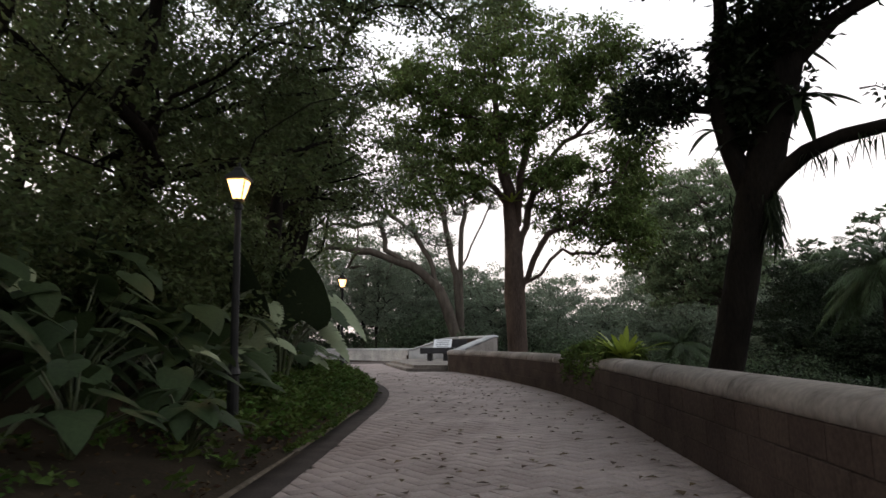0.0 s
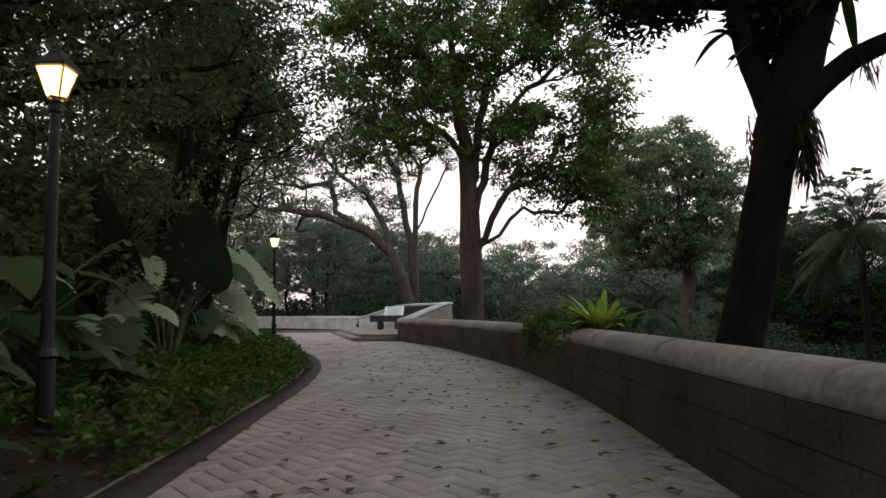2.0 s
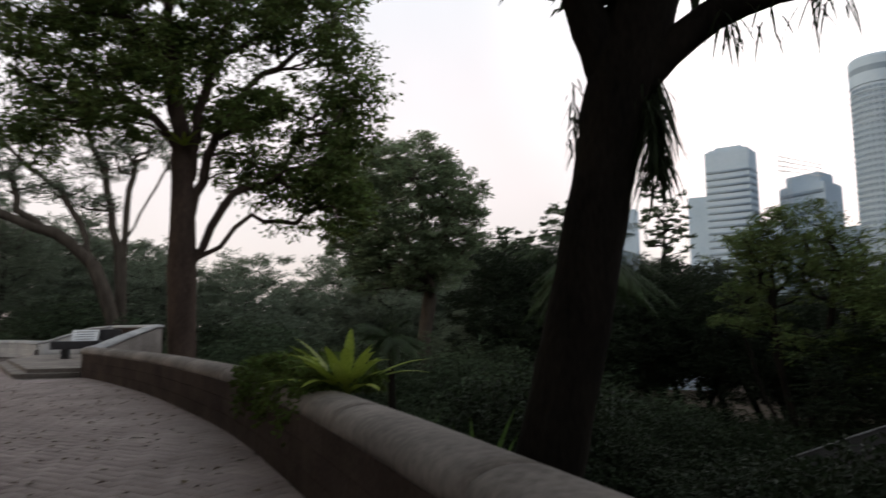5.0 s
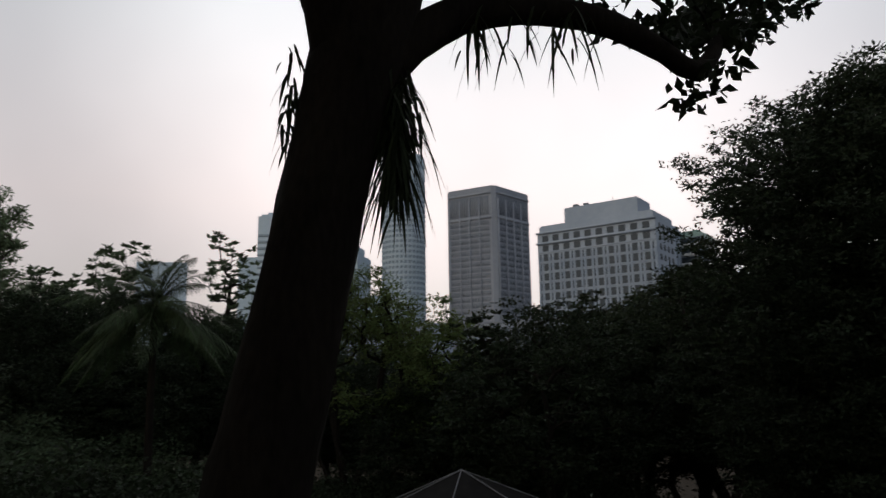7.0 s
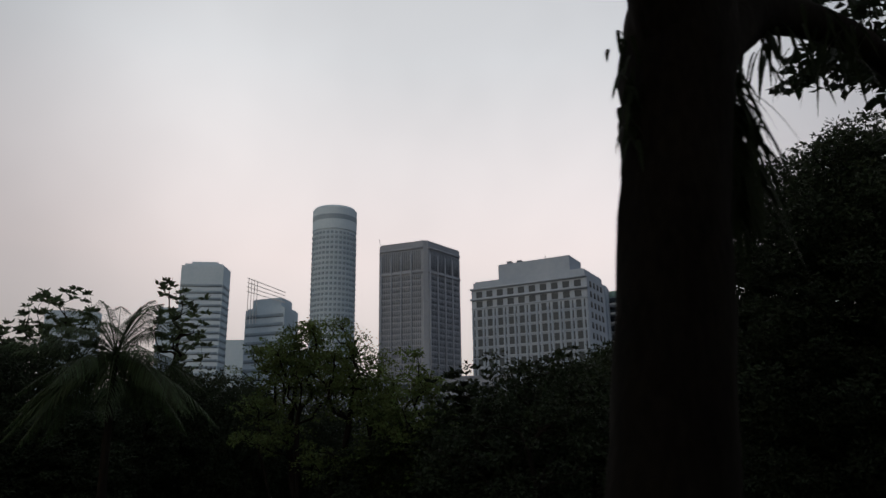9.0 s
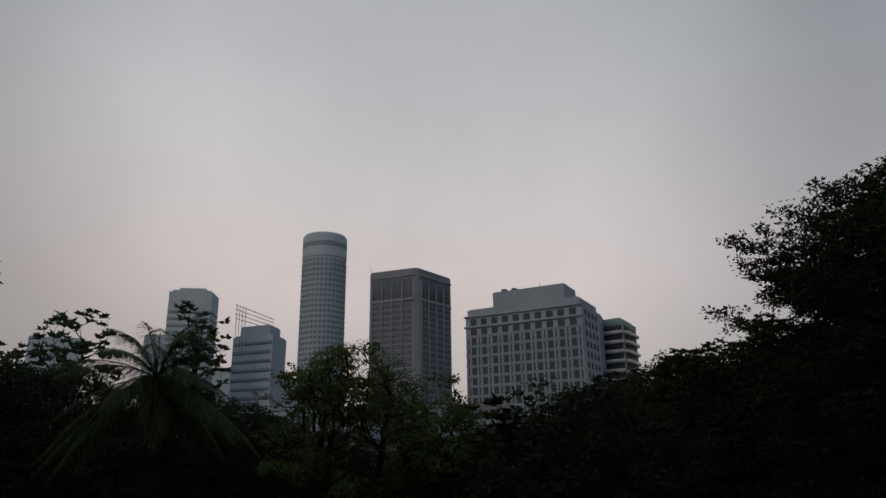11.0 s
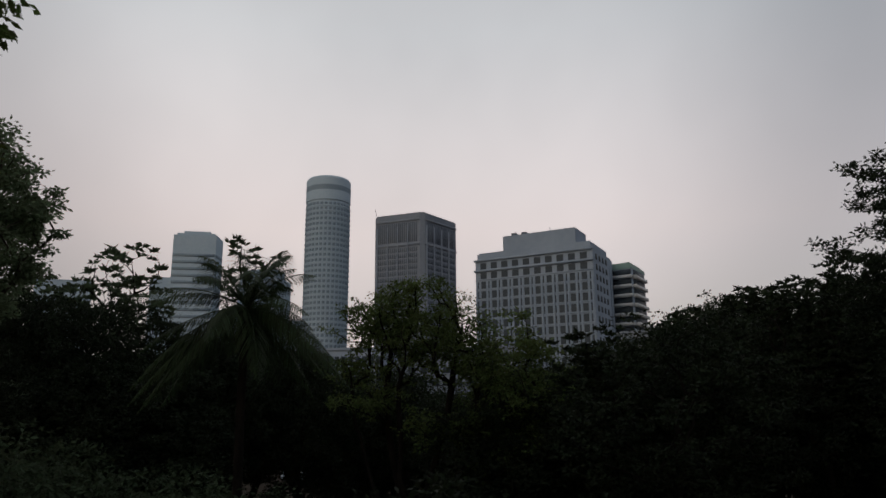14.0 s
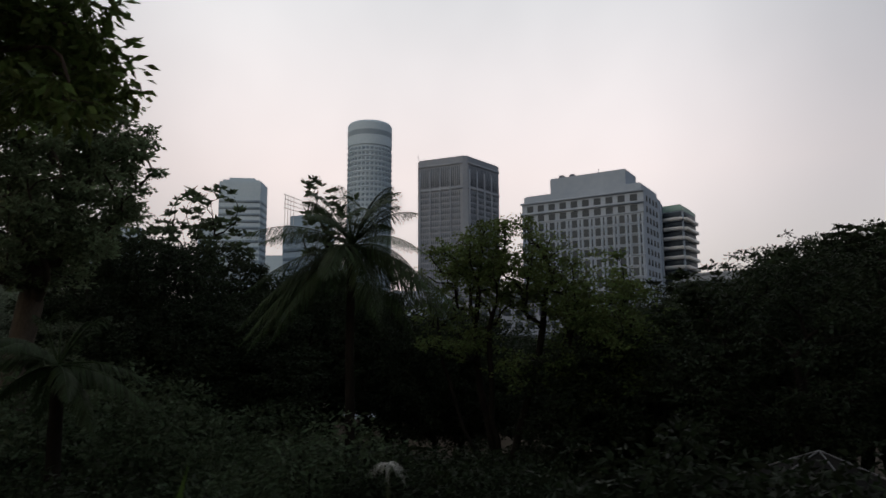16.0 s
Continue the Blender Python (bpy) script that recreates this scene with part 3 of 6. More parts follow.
bay = thing("bay_wall", "stone wall of the lookout bay, swept up at both ends", "wall", kind="structure")
swept_wall([(-2.14, 36.8), (-1.2, 40), (-0.2, 43), (0.2, 44.8)], [(0, 1.10), (0.12, 1.16), (0.85, 1.92), (1, 1.95)], bay, COPING)
# back stretch takes the dark mortar colour for the bay's shaded inside
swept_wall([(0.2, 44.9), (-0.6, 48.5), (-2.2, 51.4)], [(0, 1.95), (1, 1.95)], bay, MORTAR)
swept_wall([(-2.25, 51.45), (-3.8, 52.6), (-6.15, 53.4)], [(0, 1.95), (0.35, 1.85), (0.9, 1.14), (1, 1.10)], bay, PALE_STONE)

sign_table = thing("interpretive_sign", "dark two-legged table with a tilted white information panel", "sign", -3.35, 46.5, 0.30, -8)
for x0 in (-0.55, 0.55):
    part("leg", one_box(x0, 0, 0.24, 0.32, 0.45, 0.48, 0.02), PANEL, sign_table)
part("tabletop", one_box(0, 0, 0.68, 2.3, 0.9, 0.40, 0.03), PANEL, sign_table)
part("back_panel", one_box(1.15, 0.6, 1.12, 1.5, 0.08, 0.62, 0.015), PANEL, sign_table)
panel_m = pose(0.25, 0.35, 1.12, 55)
ob = part("panel", one_box(0, 0, 0, 1.25, 0.75, 0.03, 0.008), SIGN, sign_table, "white printed panel")
ob.matrix_local = panel_m
ob2 = part("panel_rest", one_box(0.25, 0.55, 0.95, 1.0, 0.06, 0.35, 0.01), PANEL, sign_table)
for i in range(4):
    o = part("text_bar", one_box(0, 0.24 - i * 0.15, 0.0175, 0.95 - 0.15 * (i % 2), 0.05, 0.005), INK, sign_table)
    o.matrix_local = panel_m


# ---- lamps ----
def lamp_post(x, y, height):
    z = float(ground_z(x, y)) - 0.05
    ob = thing("street_lamp", "black iron lamp post with a lit four-sided lantern in the bed", "lamp", x, y, z, group="lamps along the path")
    h = height - z
    part("post", lathe([(0.13, 0), (0.13, 0.06), (0.09, 0.10), (0.085, 0.75), (0.11, 0.78), (0.075, 0.86), (0.062, 1.0), (0.048, h - 0.14), (0.075, h - 0.12), (0.075, h - 0.07), (0.04, h - 0.02), (0.09, h)], 12), IRON, ob, smooth=False)
    lan = part("lantern", lathe([(0.10, h), (0.11, h + 0.02), (0.10, h + 0.03)], 4), IRON, ob, "four-sided lantern tapering to its foot")
    lan_h, w0, w1 = 0.32, 0.075, 0.155
    for i in range(4):
        a = radians(45 + 90 * i)
        g = Geo()
        g.tube([(w0 * 1.35 * math.cos(a), w0 * 1.35 * math.sin(a), h + 0.02), (w1 * 1.35 * math.cos(a), w1 * 1.35 * math.sin(a), h + lan_h)], [0.011, 0.011], 5)
        part("frame_bar", g.mesh("frame_bar", IRON), IRON, lan)
    bm = bmesh.new()
    for z0, w in ((h + 0.035, w0 * 0.9), (h + lan_h - 0.01, w1 * 0.9)):
        for i in range(4):
            a = radians(45 + 90 * i)
            bm.verts.new((w * 1.35 * math.cos(a), w * 1.35 * math.sin(a), z0))
    bm.verts.ensure_lookup_table()
    for i in range(4):
        bm.faces.new((bm.verts[i], bm.verts[(i + 1) % 4], bm.verts[4 + (i + 1) % 4], bm.verts[4 + i]))
    part("glass", bm, LAMP_GLOW, lan, "glowing warm frosted panes")
    roof = lathe([(w1 * 1.5, h + lan_h), (w1 * 1.52, h + lan_h + 0.025), (0.12, h + lan_h + 0.13), (0.10, h + lan_h + 0.15), (0.075, h + lan_h + 0.19), (0.02, h + lan_h + 0.21), (0.025, h + lan_h + 0.25), (0.004, h + lan_h + 0.28)], 4)
    bmesh.ops.rotate(roof, cent=(0, 0, 0), matrix=Matrix.Rotation(radians(45), 3, "Z"), verts=roof.verts)
    part("hood", roof, IRON, lan)
    bulb = new("lamp_light", bpy.data.lights.new("lamp_light", "POINT"))
    bulb.data.energy, bulb.data.color, bulb.data.shadow_soft_size = 32, (1.0, 0.55, 0.22), 0.1
    bulb.location = (x, y, height - 0.06)
    return ob


lamp_post(-3.71, 9.91, 3.62)
lamp_post(-5.75, 27.0, 3.72)

# ---- city skyline ----
HUB = np.array([0.55, 16.31, 1.86])


def spot(az, dist):
    a = radians(az)
    return np.array([HUB[0] + math.sin(a) * dist, HUB[1] + math.cos(a) * dist])


def rise(el, dist):
    return HUB[2] + dist * math.tan(radians(el))


FOOT = -16.0


def facade_box(L, C, R):
    """Four corners of a block from its three seen ones, walked so that faces look outward."""
    return [L, C, R, L + R - C]


def face_frame(a, b):
    """Origin at a, x along the face towards b, y inwards."""
    d = unit(b - a)
    return Matrix(((d[0], -d[1], 0, a[0]), (d[1], d[0], 0, a[1]), (0, 0, 1, 0), (0, 0, 0, 1))), float(np.linalg.norm(b - a))


def window_mesh(w, h, mat, depth=0.5, name="window"):
    """A pane set deep in a thin surround."""
    bm = bmesh.new()
    box(bm, 0, depth / 2 - 0.02, h / 2, w, depth, h)
    return bm_mesh(name, bm, mat)


CUBE_V = np.array([(x, y, z) for x in (-.5, .5) for y in (-.5, .5) for z in (-.5, .5)])
CUBE_F = np.array([(0, 1, 3, 2), (4, 6, 7, 5), (0, 4, 5, 1), (2, 3, 7, 6), (0, 2, 6, 4), (1, 5, 7, 3)])


def strips(name, owner, mat, m, boxes, joined=False):
    """Small boxes (x, y, z, sx, sy, sz) on a face: each a part, or joined where they are past counting."""
    if not joined:
        shared = {}
        for x, y, z, *size in boxes:
            key = tuple(round(q, 3) for q in size)
            if key not in shared:
                shared[key] = np_mesh(name, CUBE_V * np.array(size), CUBE_F, mat)
            o = part(name, shared[key], mat, owner)
            o.matrix_local = m @ Matrix.Translation((x, y, z))
        return None
    bx = np.array(boxes, float)
    v = bx[:, None, :3] + CUBE_V[None] * bx[:, None, 3:]
    q = (np.arange(len(bx))[:, None, None] * 8 + CUBE_F[None]).reshape(-1, 4)
    ob = part(name, np_mesh(name, v.reshape(-1, 3), q, mat), mat, owner)
    ob.matrix_local = m
    ob["kind"] = "stuff"
    return ob


def hotel():
    L, C, R = spot(68.3, 240), spot(78.1, 224), spot(79.4, 243)
    H = rise(12.1, 228)
    ob = thing("hotel_building", "pale grey slab hotel with dark windows and stepped roof", "building")
    corners = facade_box(L, C, R)
    part("body", prism([tuple(p) for p in corners], FOOT, H), B_PALE, ob)
    mid = sum(corners) / 4
    inner = [tuple(mid + (p - mid) * 0.97) for p in corners]
    part("roof_band", prism(inner, H + 0.02, H + 2.6, 0.5), B_PALE, ob)
    pent = [tuple(mid + (p - mid) * np.array([0.62, 0.62]) + np.array([-2.5, -2.0])) for p in corners]
    part("penthouse", prism(pent, H + 2.6, H + 8.0, 0.2), B_PALE, ob)
    for k, (dx, hh) in enumerate(((3, 4.0), (5.5, 2.5))):
        g = Geo()
        g.tube([(mid[0] + 2, mid[1] - dx, H + 7.9), (mid[0] + 2, mid[1] - dx, H + 7.9 + hh)], [0.14, 0.1], 5)
        part("mast", g.mesh("mast", B_GREY), B_GREY, ob)
    for k, (u, sx) in enumerate(((0.12, 3.2), (0.26, 2.2))):
        p = np.array(pent[0]) + (np.array(pent[1]) - np.array(pent[0])) * u + (np.array(pent[3]) - np.array(pent[0])) * 0.3
        part("roof_unit", one_box(p[0], p[1], H + 8.7, sx, 1.8, 1.3, 0.2), B_SLATE, ob, "dark rooftop machinery")
    m, w = face_frame(L, C)
    bays, floor_h = 10, 3.45
    pitch = (w - 2.2) / bays
    big, tall = window_mesh(pitch * 0.58, 2.2, B_GLASS), window_mesh(pitch * 0.44, 2.5, B_GLASS)
    slit = window_mesh(pitch * 0.1, 2.5, B_GLASS)
    fins = []
    for r in range(14):
        z = H - 3.4 - r * floor_h
        for i in range(bays):
            o = part("window", big if r < 2 else tall, B_GLASS, ob)
            o.matrix_local = m @ Matrix.Translation((1.1 + pitch * (i + 0.5), -0.06, z))
        if r >= 2:
            for i in range(bays + 1):
                o = part("slit_window", slit, B_GLASS, ob)
                o.matrix_local = m @ Matrix.Translation((1.1 + pitch * i, -0.06, z))
    for i in range(bays + 1):
        fins.append((1.1 + pitch * i - pitch * 0.13, -0.3, H - 31, 0.3, 0.5, 44))
        fins.append((1.1 + pitch * i + pitch * 0.13, -0.2, H - 31, 0.3, 0.5, 44))
    for r in range(15):
        fins.append((w / 2, -0.1, H - 3.75 - r * floor_h, w, 0.3, 0.45))
    fins.append((w / 2, -0.35, H - 4.0, w + 0.6, 0.9, 0.7))
    fins.append((w / 2, -0.35, H - 0.3, w + 0.6, 0.9, 0.6))
    strips("facade_fin", ob, B_PALE, m, fins)
    m2, w2 = face_frame(C, R)
    boxes = [(w2 * (0.2 + 0.2 * i), 0.1, H - 3.4 - r * floor_h + 1, w2 * 0.09, 0.5, 1.9) for r in range(14) for i in range(4)]
    strips("side_window", ob, B_GLASS, m2, boxes)
    # the annex behind, with a green hipped roof and balconies
    an = thing("annex_building", "pale annex tower with green roof and stacked balconies", "building")
    a, c, r = spot(79.3, 262), spot(81.2, 258), spot(82.2, 275)
    H2 = rise(10.3, 262)
    part("body", prism([tuple(p) for p in facade_box(a, c, r)], FOOT, H2), B_PALE, an)
    a2 = spot(78.6, 255)
    part("stair_core", prism([tuple(p) for p in facade_box(a2, spot(79.5, 253), spot(79.7, 262))], FOOT, rise(11.3, 255), 0.3), B_PALE, an)
    cm = sum(facade_box(a, c, r)) / 4
    part("roof", prism([tuple(cm + (p - cm) * 1.02) for p in facade_box(a, c, r)], H2 + 0.02, H2 + 2.6, 1.2), B_GREEN, an, "weathered green roof")
    m3, w3 = face_frame(a, c)
    for q in range(9):
        strips("balcony", an, B_WHITE, m3, [(w3 / 2, -0.5, H2 - 3 - q * 3.5, w3, 1.4, 1.2)])
        strips("window", an, B_GLASS, m3, [(w3 / 2, -0.03, H2 - 1.3 - q * 3.5, w3 * 0.92, 0.3, 1.9)])
    m4, w4 = face_frame(c, r)
    for q in range(9):
        strips("balcony", an, B_WHITE, m4, [(w4 * 0.5, -0.5, H2 - 3 - q * 3.5, w4 * 0.9, 1.6, 1.2)])
        strips("window", an, B_GLASS, m4, [(w4 * 0.5, -0.03, H2 - 1.3 - q * 3.5, w4 * 0.8, 0.3, 1.9)])


def office_block():
    L, C, R = spot(59.75, 452), spot(64.0, 436), spot(67.0, 468)
    H = rise(15.6, 440)
    ob = thing("office_tower", "grey ribbed office tower with chamfered corners", "building")
    cs = facade_box(L, C, R)
    poly = []
    for i, p in enumerate(cs):
        a, b = unit(cs[i - 1] - p), unit(cs[(i + 1) % 4] - p)
        poly += [tuple(p + a * 2.2), tuple(p + b * 2.2)]
    part("body", prism(poly, FOOT, H, 0.8), B_GREY, ob)
    g = Geo()
    g.tube([(*(L + unit(C - L) * 2.5), H), (*(L + unit(C - L) * 1.2), H + 5)], [0.18, 0.1], 5)
    part("mast", g.mesh("mast", B_GREY), B_GREY, ob)
    for a, b, groups in ((L, C, 4), (C, R, 4)):
        m, w = face_frame(a, b)
        dark, ribs = [], []
        gw = (w - 7) / groups
        for q in range(groups):
            x0 = 3.5 + q * gw
            for i in range(5):
                x = x0 + gw * (0.13 + 0.185 * i)
                dark.append((x, 0.1, H - 13.2, gw * 0.085, 0.7, 13))
                for r in range(28):
                    dark.append((x, 0.1, H - 25 - r * 3.9, gw * 0.085, 0.7, 2.9))
            ribs.append((x0, -0.3, (H + FOOT) / 2 - 4, gw * 0.1, 1.0, H - FOOT - 10))
        ribs.append((w / 2, -0.2, H - 21.6, w - 4.6, 0.8, 1.8))
        ribs.append((w / 2, -0.2, H - 5, w - 4.6, 0.8, 1.4))
        strips("window_grid", ob, B_SLATE, m, dark, joined=True)
        strips("rib", ob, B_GREY, m, ribs)


def round_tower():
    d = 600
    c = spot(55.93, d)
    r = d * math.tan(radians(1.885)) * 1.0
    H = rise(18.3, d - 10)
    ob = thing("round_tower", "tall pale cylindrical hotel tower with rows of balconies", "building", c[0], c[1], 0)
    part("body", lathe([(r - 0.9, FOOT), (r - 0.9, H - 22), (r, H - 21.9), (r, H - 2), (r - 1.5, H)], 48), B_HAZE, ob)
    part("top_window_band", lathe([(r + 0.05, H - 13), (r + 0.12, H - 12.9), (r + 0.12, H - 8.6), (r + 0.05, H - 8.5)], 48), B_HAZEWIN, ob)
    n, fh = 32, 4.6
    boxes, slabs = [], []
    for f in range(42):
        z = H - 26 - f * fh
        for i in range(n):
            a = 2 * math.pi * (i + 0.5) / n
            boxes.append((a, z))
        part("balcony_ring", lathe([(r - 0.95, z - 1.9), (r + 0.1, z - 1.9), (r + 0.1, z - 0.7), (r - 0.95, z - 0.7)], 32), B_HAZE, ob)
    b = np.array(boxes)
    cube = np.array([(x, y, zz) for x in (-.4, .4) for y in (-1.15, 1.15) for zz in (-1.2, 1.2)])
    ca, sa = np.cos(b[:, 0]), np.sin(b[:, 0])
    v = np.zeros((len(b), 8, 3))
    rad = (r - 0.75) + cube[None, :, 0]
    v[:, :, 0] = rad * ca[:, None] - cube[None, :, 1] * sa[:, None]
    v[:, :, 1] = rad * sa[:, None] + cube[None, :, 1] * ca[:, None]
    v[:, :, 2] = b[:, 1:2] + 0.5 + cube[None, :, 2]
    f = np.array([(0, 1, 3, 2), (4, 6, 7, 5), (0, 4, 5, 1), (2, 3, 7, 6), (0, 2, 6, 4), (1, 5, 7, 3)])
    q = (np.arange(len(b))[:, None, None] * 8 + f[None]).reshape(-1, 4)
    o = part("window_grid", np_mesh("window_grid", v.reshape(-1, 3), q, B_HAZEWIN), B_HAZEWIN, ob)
    o["kind"] = "stuff"


def banded_tower():
    d = 590
    a, c, r = spot(43.75, d), spot(47.0, d - 6), spot(47.55, d + 14)
    H = rise(13.15, d)
    ob = thing("banded_tower", "pale hazy office tower with horizontal window bands", "building")
    cs = facade_box(a, c, r)
    mid = sum(cs) / 4
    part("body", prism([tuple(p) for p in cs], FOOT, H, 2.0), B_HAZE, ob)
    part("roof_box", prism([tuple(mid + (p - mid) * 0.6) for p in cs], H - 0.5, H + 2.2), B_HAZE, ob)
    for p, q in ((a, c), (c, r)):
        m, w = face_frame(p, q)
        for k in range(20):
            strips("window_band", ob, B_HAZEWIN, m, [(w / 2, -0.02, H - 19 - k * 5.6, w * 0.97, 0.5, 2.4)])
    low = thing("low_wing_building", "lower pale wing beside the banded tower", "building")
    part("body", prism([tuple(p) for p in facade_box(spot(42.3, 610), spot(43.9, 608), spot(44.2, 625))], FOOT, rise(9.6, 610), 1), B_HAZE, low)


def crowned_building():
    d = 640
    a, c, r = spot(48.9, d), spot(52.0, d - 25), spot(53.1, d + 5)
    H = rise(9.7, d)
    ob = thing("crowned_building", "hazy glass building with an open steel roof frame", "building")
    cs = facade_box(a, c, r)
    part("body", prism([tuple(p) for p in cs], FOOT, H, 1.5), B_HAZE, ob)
    mid = sum(cs) / 4
    part("upper_block", prism([tuple(mid + (p - mid) * 0.75) for p in cs], H, H + 9, 1), B_HAZE, ob)
    left, right = a - 1.0, c + 0
    u = unit(right - left)
    span = float(np.linalg.norm(right - left))
    z0, z1 = H - 14, rise(12.2, d)
    for k in range(4):
        p = left + u * (1.5 + k * 3.2)
        g = Geo()
        g.tube([(p[0], p[1], z0), (p[0], p[1], z1 - k * 1.2)], [0.35, 0.35], 4)
        part("frame_post", g.mesh("frame_post", B_WHITE), B_WHITE, ob)
    for k in range(4):
        q = left + u * span
        g = Geo()
        g.tube([(left[0], left[1], z1 - k * 4.2), (q[0], q[1], z1 - 17 - k * 3.0)], [0.35, 0.35], 4)
        part("frame_rail", g.mesh("frame_rail", B_WHITE), B_WHITE, ob)
    m, w = face_frame(a, c)
    for k in range(14):
        strips("window_band", ob, B_HAZEWIN, m, [(w / 2, -0.02, H - 8 - k * 8, w * 0.95, 0.5, 3.2)])


def block(label, az0, az1, d, el, mat, turn=3, depth=18, rows=0, winmat=None, category="building", name="building", fh=3.4, cols=0):
    a, c = spot(az0, d + turn), spot(az1, d - turn)
    n = unit(np.array([-(c - a)[1], (c - a)[0]]))
    r = c + n * depth
    H = rise(el, d)
    ob = thing(name, label, category)
    part("body", prism([tuple(p) for p in facade_box(a, c, r)], FOOT, H, 0.3), mat, ob)
    m, w = face_frame(a, c)
    for k in range(rows):
        z = H - 2.2 - k * fh
        if cols:
            strips("window", ob, winmat, m, [(w * (i + 0.5) / cols, -0.02, z, w / cols * 0.6, 0.4, fh * 0.5) for i in range(cols)])
        else:
            strips("window_band", ob, winmat, m, [(w / 2, -0.02, z, w * 0.95, 0.4, fh * 0.45)])
    part("parapet_cap", prism([tuple(p) for p in facade_box(a - n * 0.3, c - n * 0.3, r)], H + 0.01, H + 0.5), mat, ob)
    return ob


hotel()
office_block()
round_tower()
banded_tower()
crowned_building()
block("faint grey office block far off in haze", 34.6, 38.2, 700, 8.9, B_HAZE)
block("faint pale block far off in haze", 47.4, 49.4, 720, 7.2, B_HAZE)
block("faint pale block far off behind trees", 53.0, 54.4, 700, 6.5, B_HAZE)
block("low white building with window rows seen between trees", 52.5, 60.2, 150, 4.1, B_PALE, rows=6, winmat=B_GLASS, cols=14)
block("long grey low-rise with a dark roof below the towers", 60.5, 72, 190, 4.2, B_GREY, rows=4, winmat=B_GLASS, cols=12)
block("low pale building half hidden by trees", 33, 45, 160, 2.2, B_PALE, rows=4, winmat=B_GLASS, cols=12)
block("dark low block with a small sign beyond the trees", 79.8, 85.4, 170, 5.3, B_GREY, rows=1, winmat=B_GLASS)


# ---- the leaning tree beside the parapet ----
def leaning_tree():
    rng = np.random.default_rng(21)
    ob = thing("tree", "dark leaning tree trunk with hanging ferns just beyond the parapet", "tree", 3.72, 12.45, -0.75)
    bx, by, bz = 3.55, 12.35, -0.75

    def rel(pts):
        return np.array(pts, float) - np.array([bx, by, bz])

    g = Geo()
    trunk = rel([(3.62, 12.46, -0.75), (3.78, 12.41, 0.1), (4.0, 12.33, 1.0), (4.22, 12.25, 2.0), (4.47, 12.15, 3.3), (4.63, 12.09, 4.0), (4.85, 12.0, 4.8), (5.1, 11.85, 5.8), (5.35, 11.7, 7.0), (5.5, 11.6, 8.8)])
    def dense(p, r, k):
        p, r = np.array(p, float), np.array(r, float)
        u = np.linspace(0, len(p) - 1, k)
        return np.stack([np.interp(u, np.arange(len(p)), p[:, i]) for i in range(3)], 1), np.interp(u, np.arange(len(r)), r)
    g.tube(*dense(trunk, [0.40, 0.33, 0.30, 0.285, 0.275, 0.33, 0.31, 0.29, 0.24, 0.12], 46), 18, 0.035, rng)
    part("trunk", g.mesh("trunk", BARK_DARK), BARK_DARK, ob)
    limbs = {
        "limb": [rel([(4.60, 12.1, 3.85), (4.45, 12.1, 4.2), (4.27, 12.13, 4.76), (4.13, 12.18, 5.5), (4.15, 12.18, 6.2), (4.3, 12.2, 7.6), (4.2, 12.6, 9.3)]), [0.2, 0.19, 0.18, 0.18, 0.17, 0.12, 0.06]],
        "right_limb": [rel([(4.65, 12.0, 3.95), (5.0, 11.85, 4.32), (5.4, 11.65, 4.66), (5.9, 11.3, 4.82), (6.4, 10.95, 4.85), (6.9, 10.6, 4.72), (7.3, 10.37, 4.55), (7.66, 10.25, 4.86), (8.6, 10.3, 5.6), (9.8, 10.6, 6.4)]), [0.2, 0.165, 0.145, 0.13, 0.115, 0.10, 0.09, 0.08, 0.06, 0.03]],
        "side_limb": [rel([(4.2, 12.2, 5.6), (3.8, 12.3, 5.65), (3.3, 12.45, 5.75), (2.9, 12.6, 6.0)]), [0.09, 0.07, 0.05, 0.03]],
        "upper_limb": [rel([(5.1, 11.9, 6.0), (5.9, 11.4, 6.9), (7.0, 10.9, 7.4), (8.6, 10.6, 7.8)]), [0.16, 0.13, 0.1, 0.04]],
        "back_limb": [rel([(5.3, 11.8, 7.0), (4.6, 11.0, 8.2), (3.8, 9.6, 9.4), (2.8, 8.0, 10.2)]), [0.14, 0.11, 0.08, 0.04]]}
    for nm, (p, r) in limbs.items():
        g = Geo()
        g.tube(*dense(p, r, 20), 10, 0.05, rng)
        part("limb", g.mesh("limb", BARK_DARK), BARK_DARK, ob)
    # the crown above, and drooping sprays at the end of the long limb
    ells = [(5.6 - bx, 11.4 - by, 10.6 - bz, 4.2, 4.0, 1.9), (3.0 - bx, 9.5 - by, 11 - bz, 3.5, 3.5, 1.4), (8.6 - bx, 10.2 - by, 8.6 - bz, 2.0, 2.2, 1.2)]
    cs = spots(ells, 130, rng, 0.3)
    low = rel([(8.0, 10.3, 5.6), (8.5, 10.3, 5.75), (9.0, 10.4, 5.7), (9.5, 10.5, 6.1), (9.9, 10.7, 6.3), (9.1, 10.9, 6.3), (10.4, 10.6, 6.6), (8.4, 10.8, 6.5), (9.7, 10.0, 6.4), (10.6, 10.0, 6.7), (10.9, 10.4, 7.2), (9.0, 10.0, 6.8),
               (7.0, 10.7, 5.3), (7.5, 10.2, 5.3), (6.5, 11.0, 5.4), (10.0, 9.5, 7.2), (11.2, 9.6, 7.0)])
